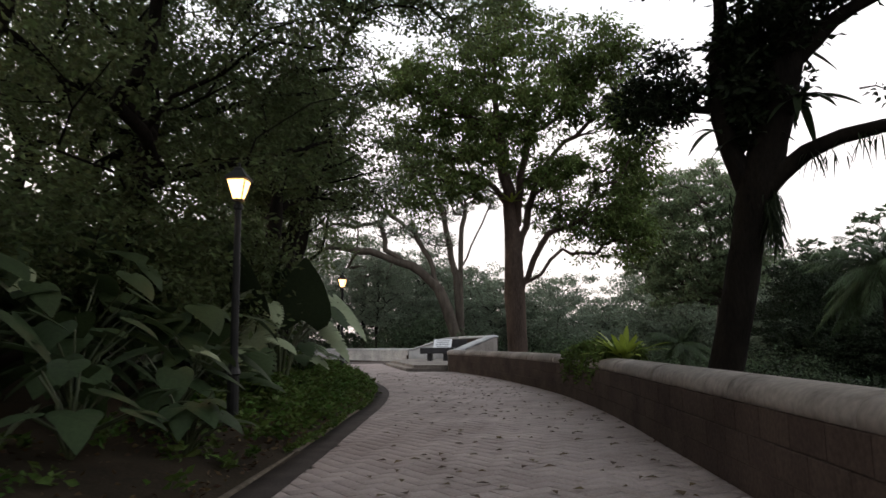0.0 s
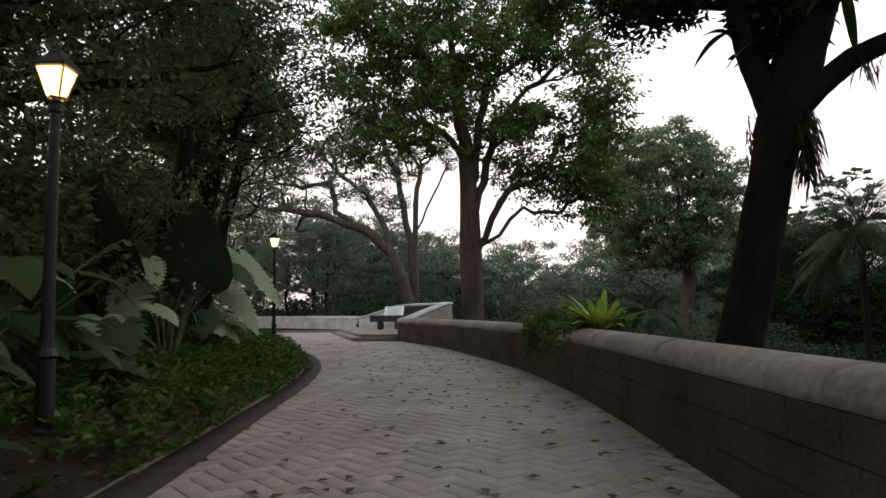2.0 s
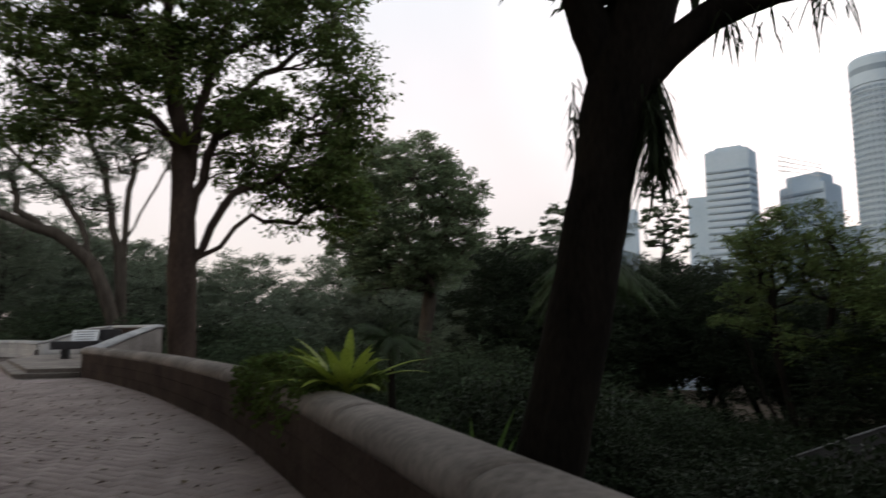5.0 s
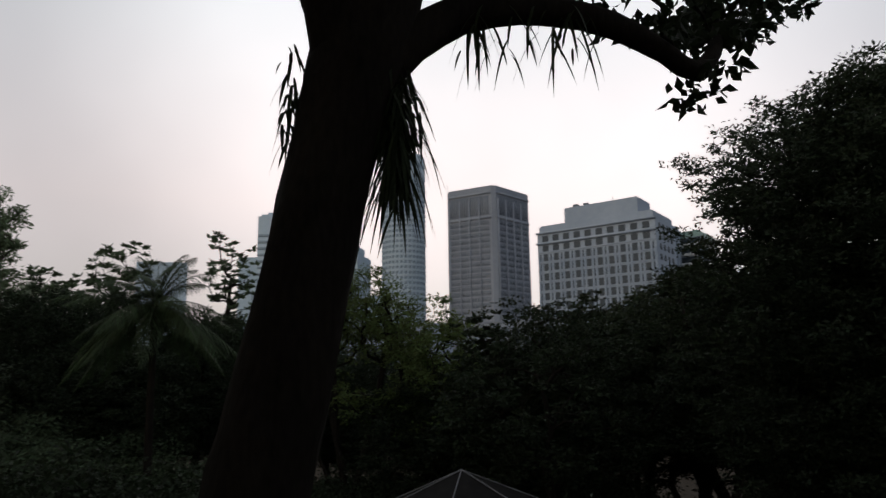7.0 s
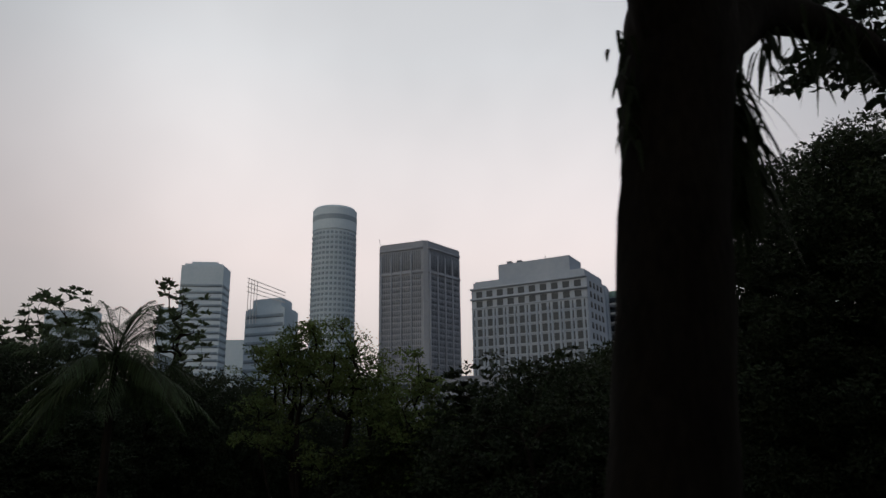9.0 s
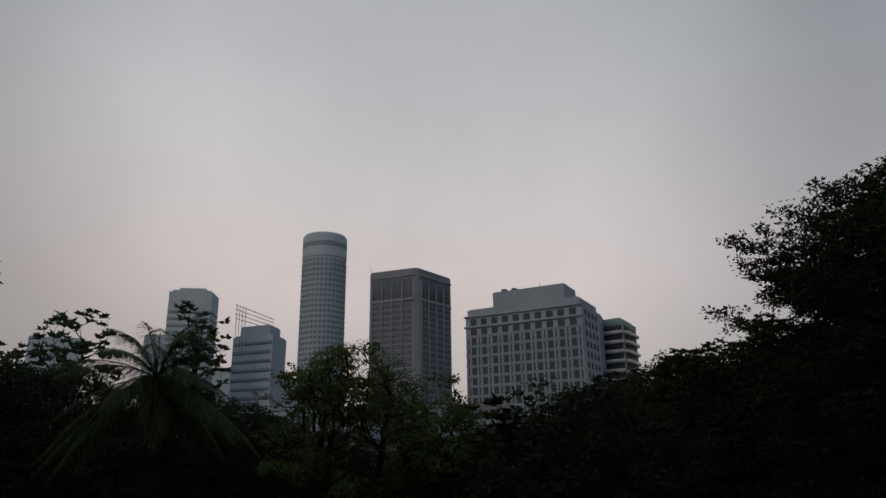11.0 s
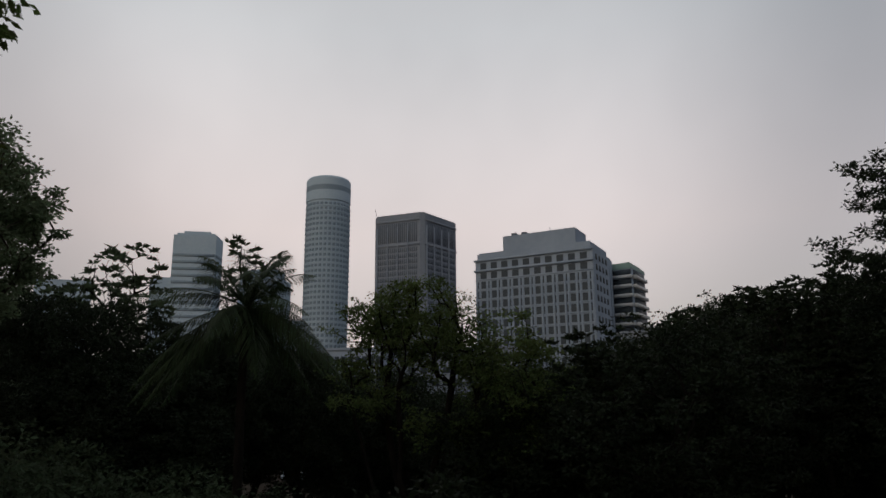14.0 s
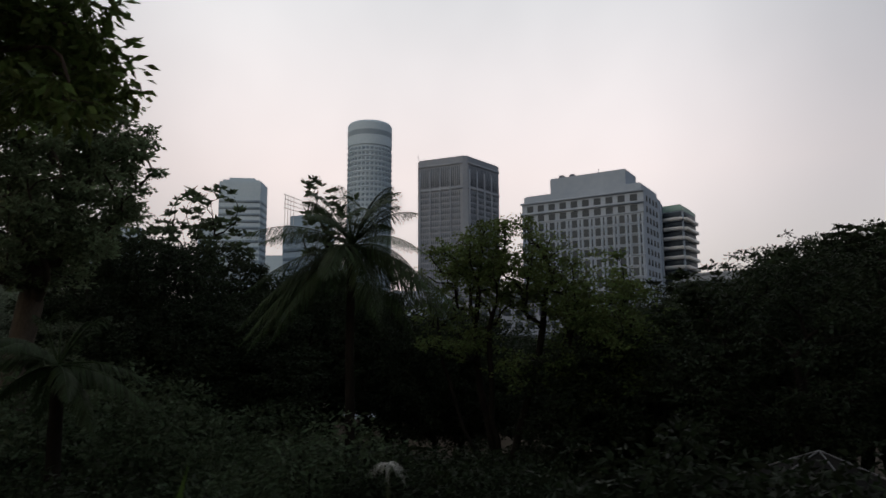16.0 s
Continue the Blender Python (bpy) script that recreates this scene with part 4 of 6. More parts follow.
    low = np.concatenate([low, rel([(7.2, 10.45, 4.62), (8.0, 10.3, 5.2), (8.3, 10.1, 5.4), (7.6, 10.6, 5.2), (11.6, 10.2, 7.0), (10.9, 11.0, 6.6), (11.5, 9.2, 7.6), (12.2, 9.8, 7.6), (10.4, 9.0, 7.6)])])
    ch = grow(trunk[4:], cs, 0.12, rng, 0.8, 0.01)
    g = Geo()
    for p, r in ch[1:]:
        g.tube(p, r, 5)
    for p in low:
        q = p + np.array([-0.5, 0.05, 0.1])
        g.tube([q, (p + q) / 2 + np.array([0, 0, 0.08]), p], [0.02, 0.014, 0.006], 5)
    part("branching", g.mesh("branching", BARK_DARK), BARK_DARK, ob)["kind"] = "stuff"
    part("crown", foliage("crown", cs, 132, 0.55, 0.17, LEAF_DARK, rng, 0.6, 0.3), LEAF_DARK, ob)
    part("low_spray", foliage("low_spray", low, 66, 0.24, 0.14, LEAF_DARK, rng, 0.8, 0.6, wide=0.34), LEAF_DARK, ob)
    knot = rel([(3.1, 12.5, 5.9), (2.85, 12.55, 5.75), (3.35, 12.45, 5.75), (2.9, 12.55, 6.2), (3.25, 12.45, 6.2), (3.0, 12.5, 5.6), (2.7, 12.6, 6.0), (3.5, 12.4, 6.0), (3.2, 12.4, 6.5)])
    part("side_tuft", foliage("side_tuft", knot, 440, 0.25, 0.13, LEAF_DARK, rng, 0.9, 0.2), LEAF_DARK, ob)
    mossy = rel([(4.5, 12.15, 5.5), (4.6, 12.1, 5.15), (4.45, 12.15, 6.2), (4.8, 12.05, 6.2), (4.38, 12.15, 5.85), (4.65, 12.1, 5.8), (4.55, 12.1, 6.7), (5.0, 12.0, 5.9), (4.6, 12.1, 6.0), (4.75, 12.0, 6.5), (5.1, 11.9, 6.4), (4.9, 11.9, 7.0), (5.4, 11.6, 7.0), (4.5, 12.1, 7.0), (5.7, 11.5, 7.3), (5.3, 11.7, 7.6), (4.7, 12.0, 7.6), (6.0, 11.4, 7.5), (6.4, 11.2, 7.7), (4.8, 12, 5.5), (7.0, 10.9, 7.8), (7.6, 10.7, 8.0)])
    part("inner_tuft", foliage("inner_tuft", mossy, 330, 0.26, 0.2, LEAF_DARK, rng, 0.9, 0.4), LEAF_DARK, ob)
    return ob


leaning_tree()


def blade(g, start, way, length, width, sag, segs=6, rng=None, up=(0, 0, 1), taper=1.0, fold=0.25):
    """One long leaf: a strip with a raised midrib fold that arches under its own weight."""
    way = unit(np.array(way, float))
    side = unit(np.cross(way, np.array(up, float) + 1e-3))
    u = np.linspace(0, 1, segs + 1)
    mid = np.array(start)[None] + way[None] * (length * u)[:, None] - np.array([0, 0, 1.0])[None] * (sag * length * u ** 2)[:, None]
    w = width * np.sin(np.pi * np.clip(0.12 + 0.88 * u, 0, 1)) ** (0.7 * taper)
    w[-1] = width * 0.03
    nrm = np.cross(side, way)
    l, r = mid + side * w[:, None] + nrm * (w * fold)[:, None], mid - side * w[:, None] + nrm * (w * fold)[:, None]
    v = np.stack([l, mid, r], 1).reshape(-1, 3)
    i = np.arange(segs) * 3
    q = np.concatenate([np.stack([i, i + 1, i + 4, i + 3], 1), np.stack([i + 1, i + 2, i + 5, i + 4], 1)])
    g.add(v, q)


def nest_fern(x, y, z, size, label, mat=LEAF_NEST, n=30, seed=3, lift=(0.4, 1.25)):
    rng = np.random.default_rng(seed)
    ob = thing("nest_fern" if mat is LEAF_NEST else "red_shrub", label, "fern" if mat is LEAF_NEST else "shrub", x, y, z)
    for i in range(n):
        g = Geo()
        a = 2.4 * i + rng.uniform(-0.2, 0.2)
        e = rng.uniform(*lift)
        blade(g, (0.04 * math.cos(a), 0.04 * math.sin(a), 0), (math.cos(a), math.sin(a), math.tan(e) if e < 1.45 else 8), size * rng.uniform(0.6, 1.05), size * 0.055, rng.uniform(0.2, 0.5), 8, rng)
        part("frond", g.mesh("frond", mat), mat, ob)
    return ob


nest_fern(2.95, 15.2, 1.02, 1.25, "bright yellow-green bird's-nest fern on top of the parapet")


def trailing_plant(x, y, z, seed, label):
    """Leafy creeper that spills over the coping."""
    rng = np.random.default_rng(seed)
    ob = thing("trailing_plant", label, "plant", x, y, z)
    n = 6800
    along = rng.uniform(-1, 1, n) * 1.9
    out = rng.uniform(-0.14, 0.9, n)
    hang = 0.35 + 0.45 * np.sin(along * 2.3 + 0.8) ** 2
    drop = np.where(out < 0.06, -hang * rng.uniform(0, 1.0, n) ** 1.2 + 0.12, rng.uniform(0.0, 0.40, n) * (1 - 0.5 * np.abs(along) / 1.9))
    c = np.stack([out - (along + 0.3) * 0.11, along, drop], 1)
    al = rng.standard_normal((n, 3)) * 0.6 + np.array([-0.4, 0, -0.2])
    part("leaves", leaf_cloud("leaves", c, al, 0.11, 0.03, LEAF_COVER, rng), LEAF_COVER, ob)
    g = Geo()
    for i in range(30):
        yy = rng.uniform(-1.3, 1.2)
        g.tube([(0.5, yy, 0.05), (0.2, yy + 0.1, 0.12), (-0.08, yy + 0.15, 0.0), (-0.1, yy + 0.2, -rng.uniform(0.1, 0.5))], [0.008, 0.007, 0.006, 0.004], 4)
    part("stems", g.mesh("stems", STALK), STALK, ob)
    return ob


trailing_plant(2.34, 16.9, 1.08, 5, "green creeper spilling over the parapet coping")


PETAL = material("white_petal", (0.40, 0.40, 0.38), (0.6, 0.6, 0.57), 0.6, 5, 40, 0)


def spider_lily(x, y, h, seed, flower=False):
    rng = np.random.default_rng(seed)
    z = float(ground_z(x, y)) - 0.05
    ob = thing("spider_lily", "strap-leaved lily clump on the slope just beyond the parapet", "plant", x, y, z, group="lilies beyond the parapet")
    for i in range(15):
        g = Geo()
        a = 2.4 * i
        blade(g, (0.03 * math.cos(a), 0.03 * math.sin(a), 0), (0.42 * math.cos(a), 0.42 * math.sin(a), 1), (h - z) * rng.uniform(0.75, 1.2), 0.05, rng.uniform(0.1, 0.35), 6, rng)
        part("strap_leaf", g.mesh("strap_leaf", LEAF_MID), LEAF_MID, ob)
    if flower:
        g = Geo()
        g.tube([(0, 0, 0), (0.05, 0, (h - z) * 0.6), (0.08, 0.02, h - z)], [0.012, 0.01, 0.008], 5)
        part("flower_stalk", g.mesh("flower_stalk", STALK), STALK, ob)
        g = Geo()
        for i in range(16):
            a = 2.4 * i
            blade(g, (0.08, 0.02, h - z), (math.cos(a), math.sin(a), rng.uniform(0.1, 0.9)), 0.11, 0.004, 0.9, 5, rng)
        part("flower", g.mesh("flower", PETAL), PETAL, ob, "drooping thin white petals")


for i in range(13):
    yy = 13.6 + i * 1.05
    spider_lily(float(right_x(yy)) + 1.5 + 0.3 * math.sin(i * 2.1), yy, 0.95 + 0.16 * math.sin(i * 1.3), 300 + i)
spider_lily(3.3, 22.5, 1.12, 330, True)


# ---- epiphytes on the leaning tree ----
def hanging_fern(x, y, z, n, length, seed, spread=(0.25, 0.2, 0.1), mat=LEAF_DARK):
    rng = np.random.default_rng(seed)
    ob = thing("hanging_fern", "dark strap-leaved epiphyte hanging from the leaning tree", "fern", x + 0.17, y + 0.10, z, group="ferns on the leaning tree")
    for i in range(n):
        g = Geo()
        s = rng.standard_normal(3) * np.array(spread)
        a = rng.uniform(0, 6.28)
        blade(g, s, (0.55 * math.cos(a), 0.55 * math.sin(a), -0.5), length * rng.uniform(0.3, 1.0), 0.013, rng.uniform(0.6, 1.3), 5, rng)
        part("frond", g.mesh("frond", mat), mat, ob)
    return ob


hanging_fern(4.80, 11.86, 3.85, 150, 0.36, 1, (0.05, 0.06, 0.16))
hanging_fern(4.80, 11.86, 3.45, 110, 0.38, 2, (0.035, 0.04, 0.16))
hanging_fern(4.27, 12.33, 3.7, 40, 0.18, 3, (0.03, 0.03, 0.2))
hanging_fern(5.5, 11.55, 4.55, 30, 0.28, 4, (0.22, 0.12, 0.04))
hanging_fern(6.1, 11.15, 4.72, 26, 0.32, 5, (0.22, 0.14, 0.03))


def stag_fern(x, y, z, seed, n=11, size=0.9):
    rng = np.random.default_rng(seed)
    ob = thing("stag_fern", "dark broad-fronded epiphyte drooping from the leaning tree", "fern", x + 0.17, y + 0.10, z, group="ferns on the leaning tree")
    for i in range(n):
        g = Geo()
        a = 2.4 * i
        blade(g, (0, 0, 0), (math.cos(a), math.sin(a), rng.uniform(-0.1, 0.7)), size * rng.uniform(0.6, 1.15), 0.075, rng.uniform(0.35, 0.85), 8, rng)
        part("frond", g.mesh("frond", LEAF_DARK), LEAF_DARK, ob)


stag_fern(5.35, 11.75, 5.6, 1, 13, 1.0)
stag_fern(4.0, 12.2, 5.2, 2, 5, 0.55)
stag_fern(5.1, 11.85, 6.6, 3, 14, 0.9)
stag_fern(4.35, 12.1, 6.3, 4, 10, 0.7)
stag_fern(4.6, 11.95, 5.0, 5, 6, 0.8)

# ---- large trees round the walk ----
tree("tall spreading tree with reddish trunk and airy green crown", 1.4, 31, -0.9, [(0, 0.5, 0), (0, 0.55, 1.4), (-0.05, 0.6, 2.9), (-0.08, 0.65, 4.5), (-0.1, 0.65, 6.2), (-0.15, 0.65, 7.4), (-0.22, 0.65, 8.6)],
     [(-3.4, 0.6, 14.6, 2.4, 2.6, 2.6), (2.8, 0.4, 16, 2.4, 2.6, 1.8), (2.4, 0.4, 13.4, 1.2, 1.4, 0.8), (4.9, -0.1, 9.4, 1.6, 2.0, 1.5), (-3.6, 0.6, 10.6, 1.7, 1.9, 1.0), (4.4, 0.1, 8.2, 1.4, 1.6, 0.9),
      (-0.6, 0.7, 17.2, 2.6, 2.6, 2.0), (4.6, 0, 13.2, 1.7, 2, 1.4), (-4.8, 0.5, 12.2, 1.5, 2, 1.2), (0.2, -1.5, 13.5, 2.4, 1.6, 1.6), (5.0, 0, 11.2, 1.4, 1.8, 0.9), (-1.5, 2, 12.4, 2.2, 1.6, 1.2), (4.6, 0, 15.6, 1.5, 2, 1.2),
      (2.7, 0.3, 10.3, 1.5, 1.5, 0.8), (1.0, -0.6, 12.2, 1.5, 1.5, 1.1), (-2.0, 0.4, 12.4, 1.5, 1.5, 1.0), (3.4, 0.2, 14.6, 1.6, 1.6, 1.0), (5.2, -0.4, 11.0, 1.2, 1.6, 0.9), (-2.4, -0.6, 9.4, 1.3, 1.4, 0.7), (-5.4, 0, 14.2, 1.4, 1.8, 1.2),
      (5.0, -0.7, 7.6, 1.2, 1.5, 1.1), (3.4, 0.2, 7.9, 1.4, 1.4, 0.6), (5.0, -1.0, 6.4, 0.7, 1.0, 0.7), (-4.4, 0.4, 9.2, 1.2, 1.4, 0.9),
      (1.6, -1.4, 9.6, 1.4, 1.2, 0.8), (2.2, 1.6, 8.6, 1.8, 1.2, 0.9), (-1.2, -1.6, 10.6, 1.5, 1.2, 0.8), (0.4, 2.0, 10.4, 2.0, 1.2, 1.0), (3.6, 0.2, 6.7, 1.0, 1.0, 0.5), (4.4, 0.1, 7.1, 0.9, 1.0, 0.6), (2.4, 0.4, 7.3, 0.8, 0.8, 0.4)],
     500, 132, 0.42, 0.22, BARK_RED, LEAF_AIRY, 31, trunk_r=0.47, shell=0.2, step=0.7, tip_r=0.011, limb_parts=18, flat=0.9, droop=0.9, gap=0.42,
     limbs=[[(-0.22, 0.65, 8.5), (-0.55, 0.67, 11.1), (-0.87, 0.68, 14.2), (-0.72, 0.68, 17.0)], [(-0.1, 0.65, 7.2), (0.3, 0.62, 9.4), (0.69, 0.61, 11.85), (1.1, 0.59, 13.2), (1.92, 0.51, 16.1)],
            [(-0.08, 0.65, 6.0), (0.5, 0.63, 7.7), (1.01, 0.59, 9.9), (2.35, 0.46, 11.6), (4.0, 0.2, 12.8)], [(-0.2, 0.65, 8.2), (-0.67, 0.67, 9.4), (-1.97, 0.68, 10.4), (-3.66, 0.59, 9.9), (-5.15, 0.45, 10.8)],
            [(-0.08, 0.65, 4.6), (0.45, 0.63, 5.4), (1.5, 0.55, 7.4), (2.96, 0.38, 7.84), (4.5, 0.12, 6.9)], [(-0.05, 0.6, 4.2), (0.45, 0.63, 4.96), (2.2, 0.48, 6.48), (3.62, 0.28, 6.3)],
            [(-0.6, 0.67, 11.6), (-1.8, 0.6, 13.0), (-3.6, 0.6, 14.4)]])
nest_fern(1.25, 31.25, 7.9, 1.0, "green bird's-nest fern lodged in the fork of the tall tree", n=18, seed=41)
nest_fern(0.95, 31.2, 9.6, 0.8, "small bird's-nest fern on the upper trunk of the tall tree", n=14, seed=42)
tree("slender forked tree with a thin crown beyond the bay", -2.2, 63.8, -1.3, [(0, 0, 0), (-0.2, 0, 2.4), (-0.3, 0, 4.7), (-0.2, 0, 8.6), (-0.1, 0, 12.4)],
     [(-3.5, 0, 20, 3.2, 2.5, 2.2), (1.5, 0, 17, 3, 2.5, 2), (-1.5, 0, 16, 2.5, 2, 2), (-2.5, 0, 12.5, 2, 2, 1.2)], 170, 66, 0.5, 0.22, BARK, LEAF_HAZY, 32, trunk_r=0.42, shell=0.1, step=1.0, tip_r=0.028, limb_parts=12,
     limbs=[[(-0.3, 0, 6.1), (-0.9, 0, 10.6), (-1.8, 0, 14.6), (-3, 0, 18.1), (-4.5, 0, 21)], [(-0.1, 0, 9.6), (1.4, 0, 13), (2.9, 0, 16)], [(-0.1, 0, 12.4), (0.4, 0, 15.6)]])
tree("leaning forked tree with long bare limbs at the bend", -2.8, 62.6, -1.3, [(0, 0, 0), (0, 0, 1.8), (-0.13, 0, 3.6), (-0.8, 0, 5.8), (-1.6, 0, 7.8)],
     [(-10, 0, 15.5, 4, 2.5, 2.2), (-6, 0, 17, 3.5, 2.5, 2), (-11, -0.5, 12.4, 2.5, 2, 0.9), (-5, 0.3, 13.5, 3, 2, 1.2), (-14, 0, 14, 3, 2.5, 2.5), (-8, 0.5, 9.5, 3.0, 2, 1.0)], 260, 66, 0.5, 0.22, BARK, LEAF_HAZY, 37, trunk_r=0.5, shell=0.1, step=1.0, tip_r=0.03, limb_parts=14,
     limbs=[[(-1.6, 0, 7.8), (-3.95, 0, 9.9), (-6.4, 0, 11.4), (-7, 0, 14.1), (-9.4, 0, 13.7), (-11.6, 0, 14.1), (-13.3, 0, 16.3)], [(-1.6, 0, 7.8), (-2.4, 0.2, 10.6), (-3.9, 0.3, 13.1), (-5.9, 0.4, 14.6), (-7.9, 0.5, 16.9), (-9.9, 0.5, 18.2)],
            [(-3.95, 0, 9.9), (-7.9, -0.3, 11.2), (-10.8, -0.5, 11.7)]])


def lobed_crown(cx, cy, cz, rx, ry, rz, n, size, seed):
    """Rounded lobes bulging from the upper shell of a dome."""
    rng = np.random.default_rng(seed)
    out = [(cx, cy, cz - 0.1 * rz, rx * 0.7, ry * 0.7, rz * 0.75)]
    for i in range(n):
        h = 1 - 1.85 * (i + 0.5) / n
        a = 2.4 * i + rng.uniform(-0.2, 0.2)
        w = math.sqrt(max(0.05, 1 - h * h))
        q = size * rng.uniform(0.75, 1.25)
        out.append((cx + rx * 0.84 * w * math.cos(a), cy + ry * 0.84 * w * math.sin(a), cz + rz * 0.84 * h, q, q, q * 0.72))
    return out


DOME_Z = float(ground_z(14.6, 44.3)) - 0.2
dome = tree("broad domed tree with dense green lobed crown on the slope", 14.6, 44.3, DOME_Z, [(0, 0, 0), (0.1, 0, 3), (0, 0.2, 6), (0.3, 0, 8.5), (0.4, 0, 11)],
     lobed_crown(-1.1, 0, 7.8 - DOME_Z, 4.1, 4.4, 5.0, 54, 1.3, 33), 700, 110, 0.34, 0.2, BARK, LEAF_DOME_HAZY, 33, trunk_r=0.4, shell=0.75, step=1.0, tip_r=0.02, flat=0.5, limb_parts=12)

# the dark canopy over the bed, with mostly unseen boughs that roof the walk for shade
CANOPY = [(-7.5, 12.5, 6.5, 1, 0), (-6.5, 21, 7.5, 2, 0), (-12, 17, 8, 3, 0), (-9.5, 30, 8.5, 4, 0), (-9, 4, 7, 5, 1), (-15, 27, 9, 6, 0), (-14, 41, 9, 7, 0), (-7, -5, 7.5, 8, 1), (-17, 10, 9, 10, 0), (-12, 36, 8, 11, 0), (-18, 48, 9, 12, 0),
          # those behind and right of the start are added out of view to block skylight
          (-8, -14, 8, 13, 1), (-8.5, 9.5, 8, 19, 1), (-9.6, 17.5, 8, 20, 1), (8.0, 1.5, 8, 14, 2), (7.5, -7, 8, 15, 2), (0.5, -22, 8, 16, 0), (6, -17, 8, 17, 0), (-6, -22, 8, 18, 0)]
for cx, cy, ch, sd, over in CANOPY:
    rr = np.random.default_rng(sd)
    crown = [(1.2, 0, ch * 0.85, 4.2, 4.2, 2.0), (-1.5, 1, ch * 1.15, 4.5, 4.5, 2.4), (2.0, -1, ch * 1.45, 4.0, 4.2, 2.2)]
    if over:
        crown = [(3.0, 0, 10.5, 3.5, 5.0, 1.5), (8.0, 1.5, 11.5, 5.0, 6.5, 1.3), (-1.5, 0, 8.5, 4, 4.5, 2.5)] if over == 1 and sd < 19 else [(3.0, 0, 11.0, 3.0, 5.0, 1.0), (8.0, 1.5, 11.8, 5.0, 6.0, 1.1)] if over == 1 else [(0, 0, 9, 4, 4.5, 3), (-4, 0, 12, 3.5, 4, 1.2), (1, 0, 5, 3, 3, 2.5)]
    tree("dark broad-crowned tree of the bank canopy and its added unseen shade trees", cx, cy, float(ground_z(cx, cy)) - 0.2,
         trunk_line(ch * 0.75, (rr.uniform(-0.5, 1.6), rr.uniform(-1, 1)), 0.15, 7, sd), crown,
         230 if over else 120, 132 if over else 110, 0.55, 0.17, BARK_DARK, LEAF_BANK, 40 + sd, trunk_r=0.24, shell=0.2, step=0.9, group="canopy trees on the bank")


tree("dense dark-crowned tree leaning out over the bend of the bed", -8.0, 24.0, float(ground_z(-8.0, 24)) - 0.2, trunk_line(5.2, (1.2, 0), 0.15, 7, 71),
     [(1.9, 0, 7.4, 2.6, 3.0, 2.3), (-0.6, -1.0, 6.6, 3.0, 3.0, 2.2), (1.0, 0.5, 9.2, 2.0, 2.4, 1.4)], 160, 154, 0.48, 0.18, BARK_DARK, LEAF_BANK, 71, trunk_r=0.26, shell=0.1, step=0.9, group="canopy trees on the bank")


def sweeping_tree():
    """A bank tree whose long bare limbs sweep over the lamp."""
    rng = np.random.default_rng(15)
    x, y = -9.3, 13.6
    z = float(ground_z(x, y)) - 0.2
    ob = thing("tree", "dark tree on the bank with long sweeping limbs", "tree", x, y, z)
    lines = [[(0, 0, 0), (0.1, 0, 1.2), (0.2, 0, 2.4), (0.3, 0.1, 3.2)],
             [(0.3, 0.1, 3.1), (1.0, 0.8, 4.4), (2.0, 2.0, 5.6), (3.2, 3.4, 6.6), (4.6, 5.0, 7.4)],
             [(0.3, 0.1, 2.9), (1.3, 0.6, 3.5), (2.6, 1.6, 4.3), (4.2, 2.8, 4.9), (5.2, 3.8, 5.6)],
             [(0.25, 0.1, 3.0), (0.2, 1.0, 4.6), (0.5, 2.0, 6.2), (1.0, 3.0, 8.0)],
             [(0.3, 0.1, 3.1), (-0.8, 0.4, 4.6), (-2.0, 0.8, 6.4)]]
    ends = []
    for i, ln in enumerate(lines):
        p = np.array(ln)
        u = np.linspace(0, len(p) - 1, 16)
        q = np.stack([np.interp(u, np.arange(len(p)), p[:, k]) for k in range(3)], 1) + rng.standard_normal((16, 3)) * 0.035
        g = Geo()
        g.tube(q, np.linspace(0.34 if i == 0 else 0.17, 0.22 if i == 0 else 0.04, 16), 9, 0.05, rng)
        part("trunk" if i == 0 else "limb", g.mesh("limb", BARK_DARK), BARK_DARK, ob)
        if i:
            ends += [q[k] + rng.standard_normal(3) * 0.8 + np.array([0, 0, 0.5]) for k in range(5, 16) for _ in range(5)]
    part("crown", foliage("crown", np.array(ends), 88, 0.45, 0.15, LEAF_BANK, rng, 0.6, 0.3), LEAF_BANK, ob)


sweeping_tree()


# ---- shrubs and undergrowth ----
def bush(label, x, y, z, r, h, leafm, seed, per=70, clumps=40, leaf=0.16, name="bush", group="", rosette=False, size=0.35):
    rng = np.random.default_rng(seed)
    return tree(label, x, y, z, trunk_line(h * 0.4, (0, 0), 0.05, 4, seed), [(0, 0, h * 0.55, r, r, h * 0.48)], clumps, per, size, leaf, BARK_DARK, leafm, seed,
                trunk_r=0.06, name=name, category="shrub", step=0.5, group=group, shell=0.55, tip_r=0.008, sides=5)


